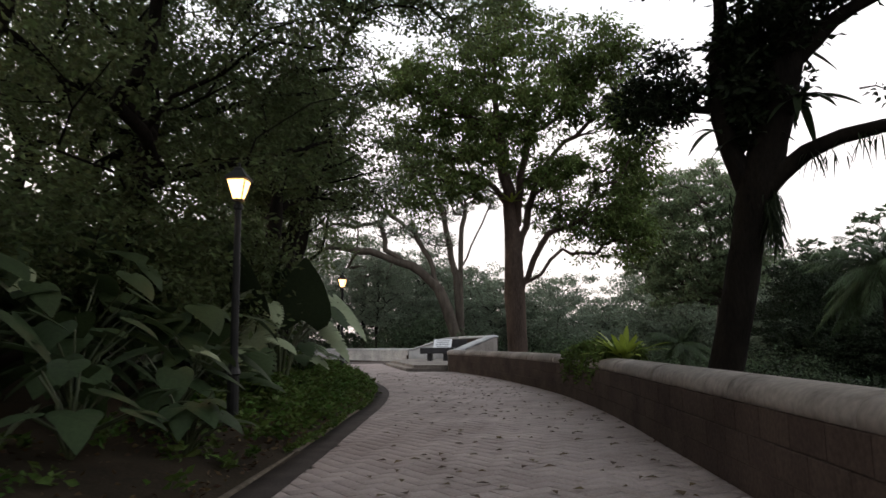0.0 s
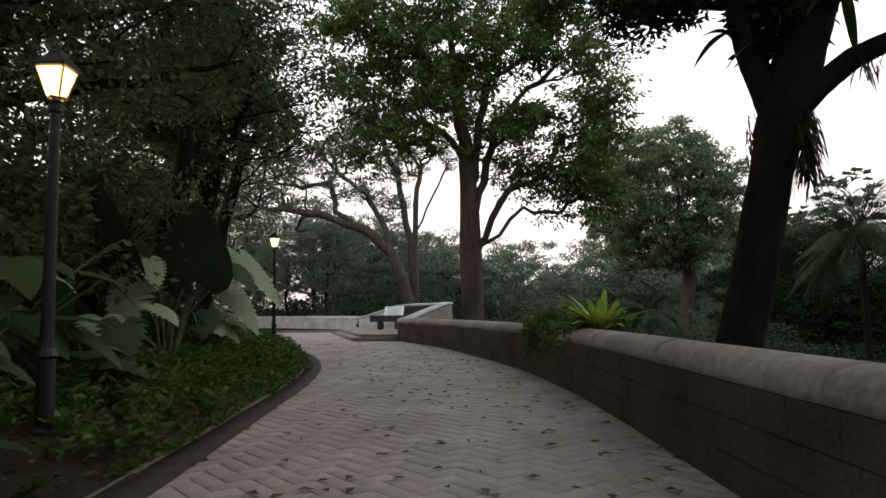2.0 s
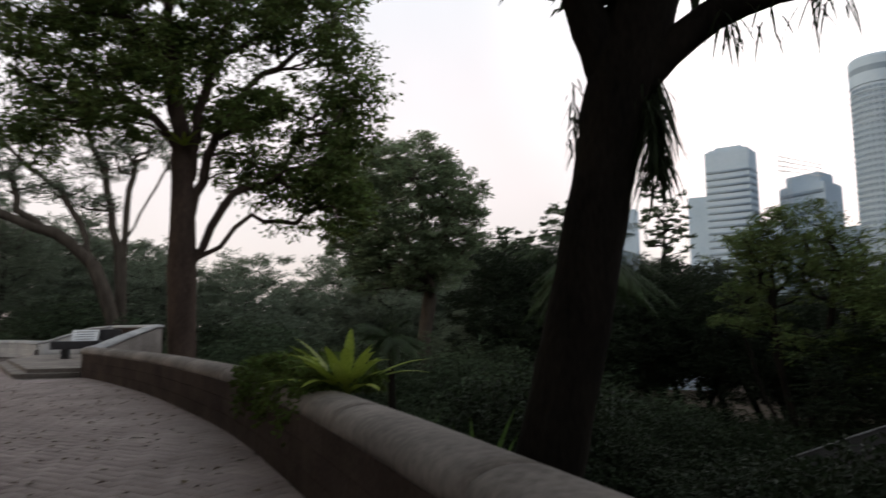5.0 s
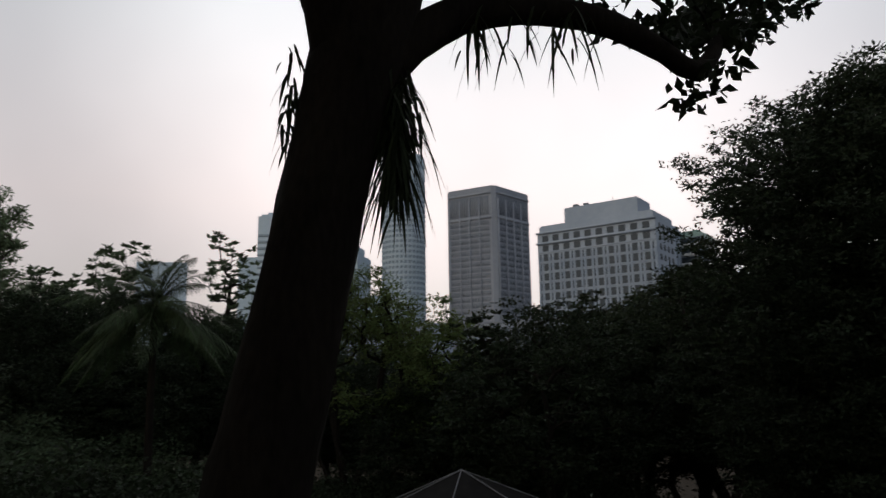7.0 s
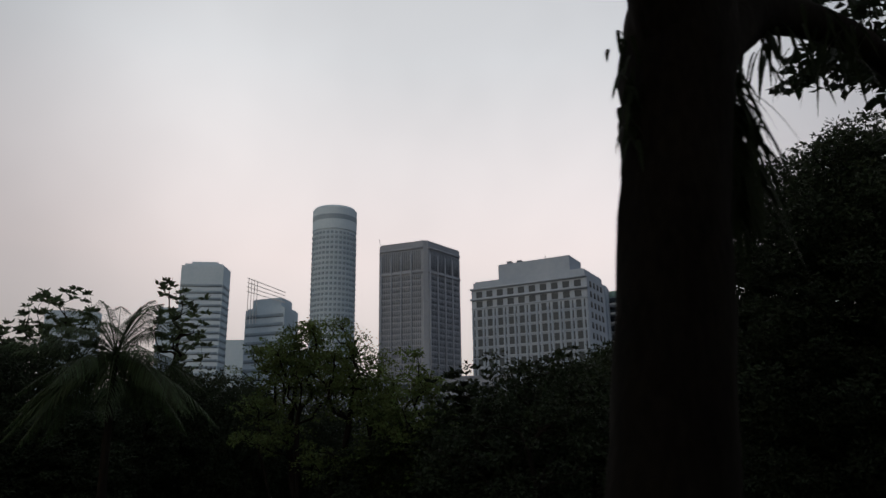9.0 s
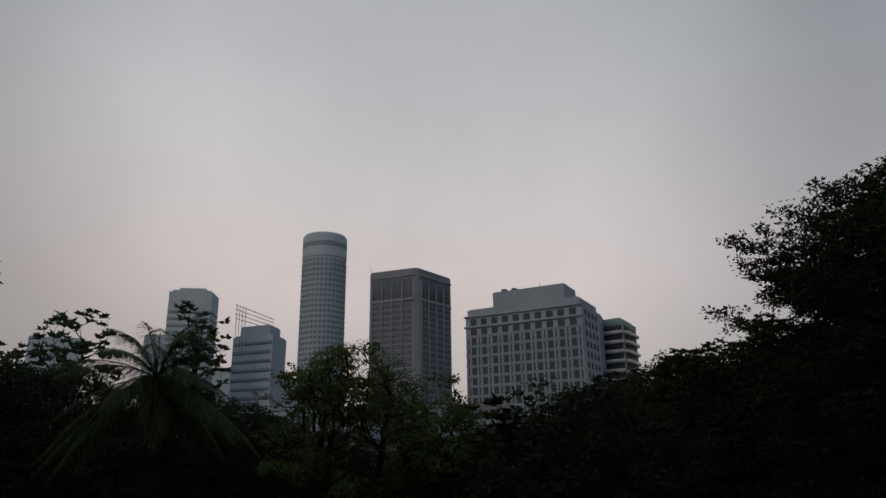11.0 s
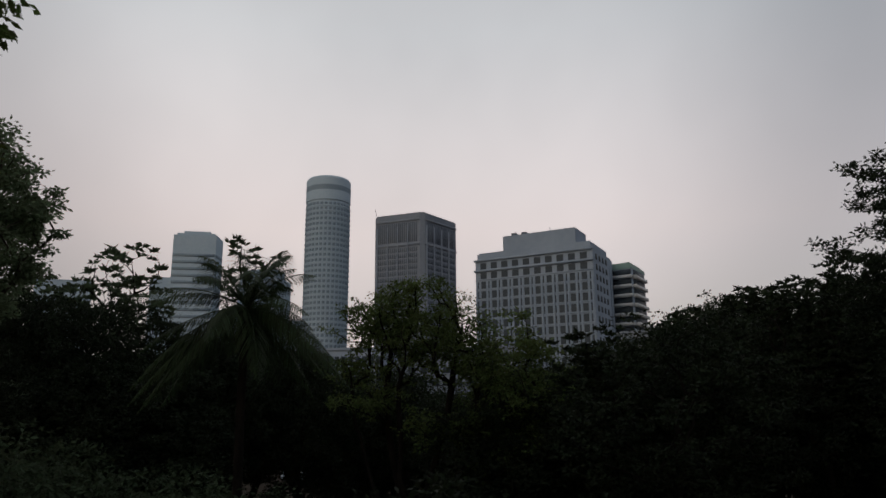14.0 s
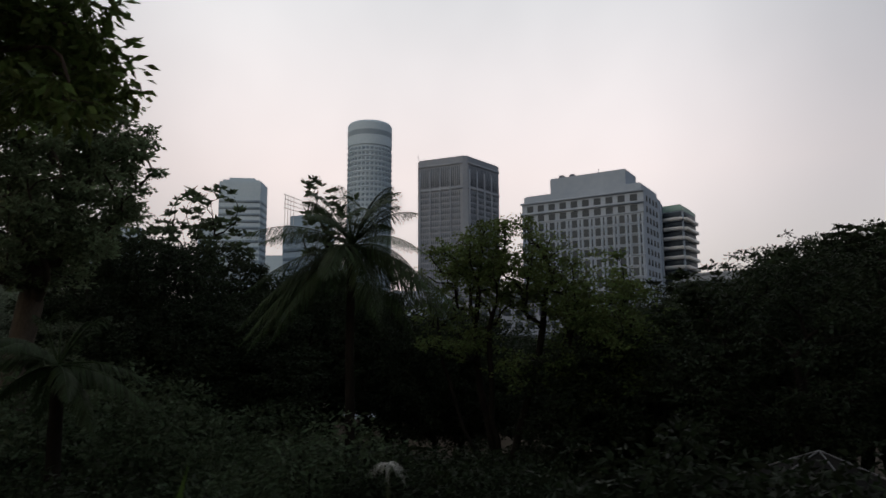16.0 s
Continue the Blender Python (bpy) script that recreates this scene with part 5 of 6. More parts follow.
slope_a = bush("dark evergreen shrub on the slope below the parapet", 9, 22, float(ground_z(9, 22)) - 0.1, 2.4, 3.6, LEAF_DARK, 71, 176, 80, 0.15, group="slope shrubs", size=0.45)
slope_b = bush("dull green shrub on the slope below the parapet", 12, 30, float(ground_z(12, 30)) - 0.1, 2.6, 4.4, LEAF_SLOPE, 72, 154, 80, 0.17, group="slope shrubs", size=0.5)
rng = np.random.default_rng(77)
for i in range(150):
    yy = rng.uniform(4, 75)
    dx = rng.uniform(4.5, 38)
    xx = float(right_x(min(yy, 55))) + dx
    if math.hypot(xx - 20.5, yy - 20.5) < 6.5:
        continue
    zz = float(ground_z(xx, yy))
    s = rng.uniform(0.7, 1.25) * (0.55 + dx / 40)
    src = slope_b if yy > 33 and xx < 26 else slope_a
    if yy > 30 and xx < 20 and rng.random() < 0.55:
        continue
    copy_thing(src, pose(xx, yy, zz - 0.1, 0, 0, rng.uniform(0, 360)) @ Matrix.Diagonal((s, s, s * rng.uniform(0.8, 1.1), 1)))

# named trees of the slope, seen against the city
gz = lambda x, y: float(ground_z(x, y))
def slope_tree(label, x, y, top, crown_h, r, leafm, seed, **kw):
    z = gz(x, y)
    h = top - z
    return tree(label, x, y, z - 0.2, trunk_line(h * 0.7, (0, 0), 0.25, 7, seed), [(0, 0, h - crown_h / 2, r, r, crown_h / 2)], kw.pop("clumps", 120), kw.pop("per", 60),
                kw.pop("size", 0.45), kw.pop("leaf", 0.22), BARK_DARK, leafm, seed, trunk_r=kw.pop("trunk_r", 0.2), step=0.8, **kw)


FRESH_Z = gz(31.0, 33.4) - 0.2
tree("open-crowned tree with fresh green leaves on the slope", 31.0, 33.4, FRESH_Z, [(0, 0, 0), (0, 0.1, 1.5), (0.1, 0, 3.0), (0, 0, 4.2)],
     [(0, 0, 5.0 - FRESH_Z, 2.6, 3.6, 2.4), (0, 0, 7.2 - FRESH_Z, 1.9, 1.9, 0.9), (-0.8, 2.2, 5.6 - FRESH_Z, 2.0, 1.8, 1.3), (0.6, -2.2, 5.4 - FRESH_Z, 1.9, 1.7, 1.4), (0, 3.4, 3.4 - FRESH_Z, 1.7, 1.5, 0.9), (0, -3.4, 3.0 - FRESH_Z, 1.6, 1.6, 0.9), (-1.6, 0.4, 5.2 - FRESH_Z, 1.6, 1.8, 1.1), (-1.5, 1.4, 1.8 - FRESH_Z, 1.6, 2.2, 0.8), (-1.4, -1.6, 0.6 - FRESH_Z, 1.6, 2.0, 0.8)],
     340, 66, 0.38, 0.18, BARK_DARK, LEAF_FRESH, 81, trunk_r=0.3, shell=0.3, step=0.8, tip_r=0.022, limb_parts=14,
     limbs=[[(0, 0, 4.0), (-0.2, 0.9, 7.0), (-0.3, 1.4, 10.5), (-0.2, 1.0, 14.0)], [(0, 0, 3.6), (0.1, -0.9, 6.6), (0.2, -1.7, 10.0), (0.4, -2.2, 13.2)], [(0, 0, 3.2), (-0.6, 1.8, 6.4), (-0.6, 2.9, 9.6), (-0.4, 3.3, 11.8)],
            [(0, 0, 3.8), (-0.8, 0.2, 7.0), (-1.3, 0.1, 11.0)], [(0, 0, 2.8), (0.1, -2.0, 5.6), (0, -3.2, 9.0), (0, -3.5, 11.2)]])
slope_tree("dense dark tree beside the fresh green one", 32.4, 28.8, 6.2, 8, 3.0, LEAF_FRESH, 82, clumps=150, per=90, trunk_r=0.24)
slope_tree("broad-leaved tree with rosettes of dark leaves", 28.2, 50.6, 11.4, 7.6, 2.9, LEAF_SLOPE, 83, clumps=80, per=2, size=0.28, leaf=0.46, rosette=True, gap=0.75, shell=0.2)
slope_tree("broad-leaved tree with rosettes of dark leaves", 25.0, 53.0, 9.0, 6.0, 2.9, LEAF_SLOPE, 96, clumps=80, per=2, size=0.28, leaf=0.46, rosette=True, gap=0.75, shell=0.2)
slope_tree("slim broad-leaved tree with rosettes of dark leaves", 32.5, 45.2, 12.4, 8.6, 1.7, LEAF_SLOPE, 84, clumps=46, per=2, size=0.26, leaf=0.44, rosette=True, gap=0.75, shell=0.2)
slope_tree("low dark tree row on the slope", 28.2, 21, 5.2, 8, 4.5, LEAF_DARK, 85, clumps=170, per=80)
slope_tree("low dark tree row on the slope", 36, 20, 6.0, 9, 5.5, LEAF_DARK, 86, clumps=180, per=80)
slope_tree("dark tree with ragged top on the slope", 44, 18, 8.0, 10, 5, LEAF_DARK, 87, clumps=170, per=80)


def layered_tree(label, x, y, profile, seed):
    """Flat tiers of boughs round a straight trunk. profile: (height in the world, reach of the boughs) from the foot to the tip."""
    rng = np.random.default_rng(seed)
    z = gz(x, y) - 0.2
    ob = thing("tree", label, "tree", x, y, z)
    hs, rs = [a for a, _ in profile], [b for _, b in profile]
    top = hs[-1] - z
    g = Geo()
    line = trunk_line(top, (0, 0), 0.08, 9, seed)
    g.tube(line, np.linspace(0.34, 0.03, 9), 10, 0.04, rng)
    part("trunk", g.mesh("trunk", BARK_DARK), BARK_DARK, ob)
    rest, spray = Geo(), []
    h, k = hs[0] - z, 0
    while h < top - 0.1:
        r = float(np.interp(h + z, hs, rs))
        for i in range(int(7 + 2.2 * r)):
            a = 2.4 * k + rng.uniform(-0.3, 0.3)
            k += 1
            L = r * rng.uniform(0.72, 1.1)
            lift = rng.uniform(0.02, 0.22)
            u = np.linspace(0, 1, 6)
            p = np.stack([np.cos(a) * L * u, np.sin(a) * L * u, h + L * (lift * u - 0.10 * np.sin(np.pi * u))], 1)
            if k % 9 == 0:
                b = Geo()
                b.tube(p, 0.05 * (1 - 0.85 * u) + 0.006, 6, 0.04, rng)
                part("limb", b.mesh("limb", BARK_DARK), BARK_DARK, ob)
            else:
                rest.tube(p, 0.04 * (1 - 0.85 * u) + 0.005, 4)
            for f in np.arange(1.0, 0.25, -0.42 / max(L, 0.5)):
                c = np.array([np.interp(f, u, p[:, q]) for q in range(3)])
                side = np.array([-np.sin(a), np.cos(a), 0]) * rng.uniform(-1, 1) * (0.35 * L * (1 - f) + 0.15)
                spray.append(c + side + np.array([0, 0, 0.04]))
        h += 0.52
    part("branching", rest.mesh("branching", BARK_DARK), BARK_DARK, ob)["kind"] = "stuff"
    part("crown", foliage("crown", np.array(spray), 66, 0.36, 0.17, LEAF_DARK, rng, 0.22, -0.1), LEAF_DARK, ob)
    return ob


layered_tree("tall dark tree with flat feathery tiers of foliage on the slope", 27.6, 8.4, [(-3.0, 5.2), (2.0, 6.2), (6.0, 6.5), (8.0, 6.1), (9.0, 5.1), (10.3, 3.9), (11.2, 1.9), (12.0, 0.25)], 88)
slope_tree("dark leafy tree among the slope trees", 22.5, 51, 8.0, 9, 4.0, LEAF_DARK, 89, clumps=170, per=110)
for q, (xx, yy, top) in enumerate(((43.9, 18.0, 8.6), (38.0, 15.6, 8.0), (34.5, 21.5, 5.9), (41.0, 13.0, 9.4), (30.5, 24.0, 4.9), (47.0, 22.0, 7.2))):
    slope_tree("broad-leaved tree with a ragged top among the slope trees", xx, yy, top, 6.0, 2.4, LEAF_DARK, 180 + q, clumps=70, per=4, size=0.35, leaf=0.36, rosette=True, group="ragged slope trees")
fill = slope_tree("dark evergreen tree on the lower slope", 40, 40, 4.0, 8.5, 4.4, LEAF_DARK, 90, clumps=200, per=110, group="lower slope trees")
fill_b = slope_tree("haze-paled green tree on the lower slope", 36, 60, 5.0, 9.0, 4.6, LEAF_HAZY, 94, clumps=190, per=110, group="lower slope trees")
H_A, H_B = 4.0 - gz(40, 40), 5.0 - gz(36, 60)
for xx, yy, top in ((25.5, 47.5, 7.4), (29.8, 44.0, 6.2), (22.0, 46.5, 6.8), (33.5, 41.5, 5.2)):
    s = (top - gz(xx, yy)) / H_A
    copy_thing(fill, pose(xx, yy, gz(xx, yy) - 0.2, 0, 0, xx * 61) @ Matrix.Diagonal((s * 0.8, s * 0.8, s, 1)))
rng = np.random.default_rng(95)
for az in np.arange(16, 128, 2.6):
    for dist, el in ((rng.uniform(33, 40), rng.uniform(-1.0, 2.2)), (rng.uniform(50, 64), rng.uniform(0.4, 3.8))):
        if dist < 45 and (az < 30 or az > 100 or 44 < az < 66):
            continue
        xx, yy = 0.6 + math.sin(radians(az)) * dist, 16.3 + math.cos(radians(az)) * dist
        z0 = gz(xx, yy)
        if az > 76:
            dist, el = dist + 8, el + (5.2 if az > 84 else 2.6)
            xx, yy = 0.6 + math.sin(radians(az)) * dist, 16.3 + math.cos(radians(az)) * dist
            z0 = gz(xx, yy)
        top = 1.86 + dist * math.tan(radians(el + (1.8 if az < 54 else 0)))
        # bearings below 32 take the copy with haze in its leaf colour
        src, h0 = (fill_b, H_B) if az < 32 else (fill, H_A)
        s = (top - z0) / h0
        w = s * rng.uniform(0.9, 1.25)
        copy_thing(src, pose(xx, yy, z0 - 0.2, 0, 0, rng.uniform(0, 360)) @ Matrix.Diagonal((w, w, s, 1)))
for xx, yy, top in ((-8, 80, 13.5), (-14, 76, 14.5), (-21, 70, 14.0), (-2, 86, 12.0), (5, 90, 7.5), (-29, 66, 14.5), (9, 72, 5.0), (-12, 92, 14.0)):
    s = (top - gz(xx, yy)) / H_B
    copy_thing(fill_b, pose(xx, yy, gz(xx, yy) - 0.2, 0, 0, xx * 47) @ Matrix.Diagonal((s * 0.85, s * 0.85, s, 1)))
# distant wood beyond the bend and up the bank
for az in np.arange(-40, 26, 3.1):
    dist = rng.uniform(66, 95)
    xx, yy = math.sin(radians(az)) * dist, math.cos(radians(az)) * dist
    z0 = gz(xx, yy)
    top = 1.5 + dist * math.tan(radians(rng.uniform(3.5, 7.5) + max(0, -az) * 0.12))
    src, h0 = fill_b, H_B
    s = (top - z0) / h0
    w = s * rng.uniform(0.8, 1.1)
    copy_thing(src, pose(xx, yy, z0 - 0.2, 0, 0, rng.uniform(0, 360)) @ Matrix.Diagonal((w, w, s, 1)))


def palm(label, x, y, top, n, length, seed):
    rng = np.random.default_rng(seed)
    z = gz(x, y)
    ob = thing("palm_tree", label, "palm", x, y, z)
    h = top - z
    g = Geo()
    g.tube([(0, 0, 0), (0.1, 0, h * 0.35), (0.05, 0.05, h * 0.7), (0, 0, h)], [0.2, 0.16, 0.14, 0.13], 9, 0.04, rng)
    part("trunk", g.mesh("trunk", BARK_DARK), BARK_DARK, ob)
    for i in range(n):
        a = 2.4 * i + rng.uniform(-0.2, 0.2)
        e = rng.uniform(-0.5, 1.4)
        d = np.array([math.cos(a) * math.cos(e), math.sin(a) * math.cos(e), math.sin(e)])
        L = length * rng.uniform(0.8, 1.1)
        u = np.linspace(0, 1, 15)
        mid = np.array([0, 0, h])[None] + d[None] * (L * u)[:, None] - np.array([0, 0, 1.0])[None] * (L * 0.40 * u ** 2.2)[:, None]
        g = Geo()
        g.tube(mid, 0.03 * (1 - 0.85 * u), 4)
        tang = unit(np.gradient(mid, axis=0))
        for k in range(2, 15):
            for s in range(5):
                p = mid[k] + (mid[k] - mid[k - 1]) * (s / 5 - 0.5)
                for sgn in (-1, 1):
                    side = unit(np.cross(tang[k], [0, 0, 1.0])) * sgn
                    w = side * 0.62 + tang[k] * 0.7 + np.array([0, 0, rng.uniform(-0.3, 0.1)])
                    blade(g, p, w, L * 0.25 * rng.uniform(0.8, 1.15) * math.sin(math.pi * min(1, 0.25 + 0.72 * u[k])), 0.013, 0.6, 3, rng)
        part("frond", g.mesh("frond", LEAF_BIG), LEAF_BIG, ob)
    return ob


palm("coconut palm with drooping grey-green fronds on the slope", 18.8, 33.6, 4.9, 40, 3.6, 91)
palm("small palm with arching fronds below the parapet", 9.4, 34.2, 1.3, 16, 2.0, 93)


# ---- hut roof on the slope ----
def hut():
    x, y, top = 20.5, 20.5, -1.0
    ob = thing("garden_hut", "garden hut with a dark hipped shingle roof and pale ridge strips", "hut", x, y, gz(x, y) - 0.2, 20)
    h = top - gz(x, y) + 0.2
    base, w = h - 1.3, 3.3
    sides = 6
    bm = bmesh.new()
    ring = [bm.verts.new((w * math.cos(2 * math.pi * i / sides), w * math.sin(2 * math.pi * i / sides), base)) for i in range(sides)]
    ring2 = [bm.verts.new((w * math.cos(2 * math.pi * i / sides), w * math.sin(2 * math.pi * i / sides), base - 0.15)) for i in range(sides)]
    tip = bm.verts.new((0, 0, h))
    for i in range(sides):
        bm.faces.new((ring[i], ring[(i + 1) % sides], tip))
        bm.faces.new((ring2[i], ring2[(i + 1) % sides], ring[(i + 1) % sides], ring[i]))
    bm.faces.new(ring2[::-1])
    part("roof", bm, ROOF, ob)
    for i in range(sides):
        a = 2 * math.pi * i / sides
        g = Geo()
        g.tube([(w * math.cos(a), w * math.sin(a), base + 0.03), (0, 0, h + 0.03)], [0.02, 0.02], 5)
        part("ridge_strip", g.mesh("ridge_strip", RIDGE), RIDGE, ob)
        g = Geo()
        b = a + 2 * math.pi / sides
        g.tube([(w * math.cos(a), w * math.sin(a), base), (w * math.cos(b), w * math.sin(b), base)], [0.015, 0.015], 5)
        part("eaves_strip", g.mesh("eaves_strip", RIDGE), RIDGE, ob)
        g = Geo()
        g.tube([(w * 0.8 * math.cos(a), w * 0.8 * math.sin(a), 0), (w * 0.8 * math.cos(a), w * 0.8 * math.sin(a), base)], [0.08, 0.08], 8)
        part("post", g.mesh("post", BARK_DARK), BARK_DARK, ob)
    return ob


hut()


# ---- the planted bed ----
def big_leaf(g, base, tipdir, length, width, lobes, rng, sag=0.35):
    """A broad arum leaf: two halves with a wavy, cut edge, folded along the midrib, drooping to its tip."""
    t = unit(np.array(tipdir, float))
    side = unit(np.cross(t, [0.01, 0.02, 1.0]))
    up = np.cross(side, t)
    k = 4 * lobes + 9 if lobes else 14
    u = np.linspace(0, 1, k)
    prof = np.interp(u, [0, 0.06, 0.2, 0.4, 0.7, 0.9, 1], [0.55, 0.85, 1.0, 0.92, 0.6, 0.25, 0.0])
    if lobes:
        prof = prof * (0.52 + 0.48 * np.abs(np.sin(np.pi * u * lobes)) ** 0.6) * 1.15
    mid = np.array(base)[None] + t[None] * (length * (u - 0.12))[:, None] - np.array([0, 0, 1.0])[None] * (sag * length * u ** 2)[:, None]
    rows = [mid]
    for f in (0.5, 1.0):
        w = (width * prof * f)[:, None]
        lift = (0.18 * width * f * prof - 0.25 * width * (f * prof) ** 2)[:, None]
        sweep = t[None] * (-0.18 * length * f * (1 - u))[:, None]
        rows.append(mid + side[None] * w + up[None] * lift + sweep)
        rows.append(mid - side[None] * w + up[None] * lift + sweep)
    v = np.stack(rows, 1).reshape(-1, 3)
    i = np.arange(k - 1) * 5
    q = []
    for a, b in ((0, 1), (1, 3), (2, 0), (4, 2)):
        q.append(np.stack([i + a, i + b, i + 5 + b, i + 5 + a], 1))
    g.add(v, np.concatenate(q))


def arum(x, y, n, height, leaf, seed, label, mat=LEAF_BIG, lobes=0, pale=0.0, lean=(0, 0)):
    rng = np.random.default_rng(seed)
    z = gz(x, y)
    ob = thing("arum_plant", label, "plant", x, y, z, group="arum plants in the bed")
    for i in range(n):
        a = 2.4 * i + rng.uniform(-0.4, 0.4)
        r = rng.uniform(0.25, 0.75) * height
        hh = height * rng.uniform(0.45, 1.05)
        top = np.array([r * math.cos(a) + lean[0] * hh, r * math.sin(a) + lean[1] * hh, hh])
        g = Geo()
        g.tube([(0, 0, 0), top * np.array([0.35, 0.35, 0.6]), top], [0.022, 0.017, 0.011], 5)
        st = part("petiole", g.mesh("petiole", STALK), STALK, ob)
        g = Geo()
        L = leaf * rng.uniform(0.7, 1.15)
        big_leaf(g, top, (math.cos(a), math.sin(a), rng.uniform(-0.8, 0.2)), L, L * rng.uniform(0.42, 0.55), lobes, rng, rng.uniform(0.2, 0.5))
        mm = LEAF_PALE if rng.random() < pale else mat
        part("leaf_blade", g.mesh("leaf_blade", mm), mm, st)
    return ob


BED = [(-4.0, 11.9, 6, 0.6, 0.95, 9), (-4.7, 10.6, 7, 0.7, 0.9, 9), (-5.4, 12.2, 8, 1.5, 0.9, 9), (-6.8, 9.4, 12, 2.1, 0.9, 0), (-7.4, 13.2, 12, 2.3, 1.0, 0), (-6.0, 5.4, 12, 1.6, 0.7, 0),
       (-3.0, 7.6, 9, 0.7, 0.5, 0), (-3.6, 8.6, 11, 1.0, 0.62, 0), (-4.6, 8.0, 11, 1.2, 0.7, 0), (-4.4, 10.8, 12, 1.5, 0.8, 0), (-5.6, 9.6, 12, 1.6, 0.85, 0),
       (-5.4, 15.6, 11, 1.6, 0.85, 0), (-6.6, 11.6, 11, 1.9, 0.9, 0), (-4.4, 17.2, 9, 1.3, 0.8, 7),
       (-3.6, 6.4, 9, 0.9, 0.55, 0), (-5.0, 6.4, 10, 1.3, 0.7, 0), (-6.2, 7.6, 10, 1.5, 0.8, 0), (-6.0, 18, 10, 1.8, 0.9, 0)]
for i, (x, y, n, h, l, lob) in enumerate(BED):
    arum(x - 0.35, y, int(n * 1.7), h, l * 0.72, 100 + i, "large-leaved arum with drooping deep green leaves" if not lob else "split-leaf arum with pale lobed leaves", lobes=lob, pale=0.25 if lob else 0.04)


nest_fern(5.6, 21.2, gz(5.6, 21.2), 1.9, "red-leaved shrub on the slope beyond the parapet", LEAF_RED, 22, 8, (0.4, 1.3))


def giant_arum():
    """One old elephant-ear: tall upright leaves at the back, broad scalloped ones spread out below."""
    rng = np.random.default_rng(404)
    x, y = -4.5, 14.7
    z = gz(x, y)
    ob = thing("elephant_ear", "giant elephant-ear plant with scalloped pale leaves and darkened back-lit ones", "plant", x, y, z)
    leaves = [((-0.15, -1.0, 1.35), (-0.1, -0.45, -0.9), 0.85, 0.40, 11, LEAF_PALE), ((0.35, -1.2, 1.1), (0.85, -0.5, -0.3), 0.6, 0.24, 9, LEAF_PALE),
              # upright leaves: the shade of their back-lit undersides is given as dark colour
              ((-0.35, -0.9, 1.9), (-0.25, -0.30, 0.95), 1.6, 0.66, 0, LEAF_DARK), ((0.55, -0.2, 1.7), (0.12, -0.30, 0.95), 1.45, 0.62, 0, LEAF_DARK), ((0.05, 0.3, 1.9), (-0.1, -0.25, 0.95), 1.2, 0.5, 0, LEAF_DARK),
              ((1.1, 0.8, 1.95), (0.7, -0.3, -0.62), 1.15, 0.40, 13, LEAF_PALE), ((1.0, 0.4, 1.85), (0.65, -0.45, -0.5), 0.8, 0.30, 11, LEAF_BIG), ((0.7, 0.9, 1.5), (0.7, -0.4, -0.6), 1.2, 0.45, 13, LEAF_PALE),
              ((-0.5, -1.1, 2.0), (-0.6, -0.5, -0.5), 0.95, 0.30, 11, LEAF_PALE), ((0.1, -0.9, 1.8), (0.5, -0.6, -0.6), 0.6, 0.24, 9, LEAF_PALE), ((-0.2, -1.7, 0.9), (0.5, -0.75, -0.35), 0.9, 0.34, 11, LEAF_PALE),
              ((-1.0, -1.6, 1.0), (-0.5, -0.7, -0.4), 0.9, 0.36, 9, LEAF_BIG), ((0.3, -2.2, 0.8), (0.3, -0.7, -0.6), 0.85, 0.30, 9, LEAF_BIG)]
    for top, way, L, W, lobes, mat in leaves:
        top = np.array(top)
        g = Geo()
        g.tube([(0.06 * top[0], 0.06 * top[1], 0), top * np.array([0.3, 0.3, 0.62]), top * np.array([0.75, 0.75, 0.95]), top], [0.045, 0.034, 0.024, 0.015], 7)
        st = part("petiole", g.mesh("petiole", STALK), STALK, ob)
        g = Geo()
        big_leaf(g, top, way, L, W, lobes, rng, 0.05 if way[2] > 0.5 else 0.25)
        part("leaf_blade", g.mesh("leaf_blade", mat), mat, st)


giant_arum()


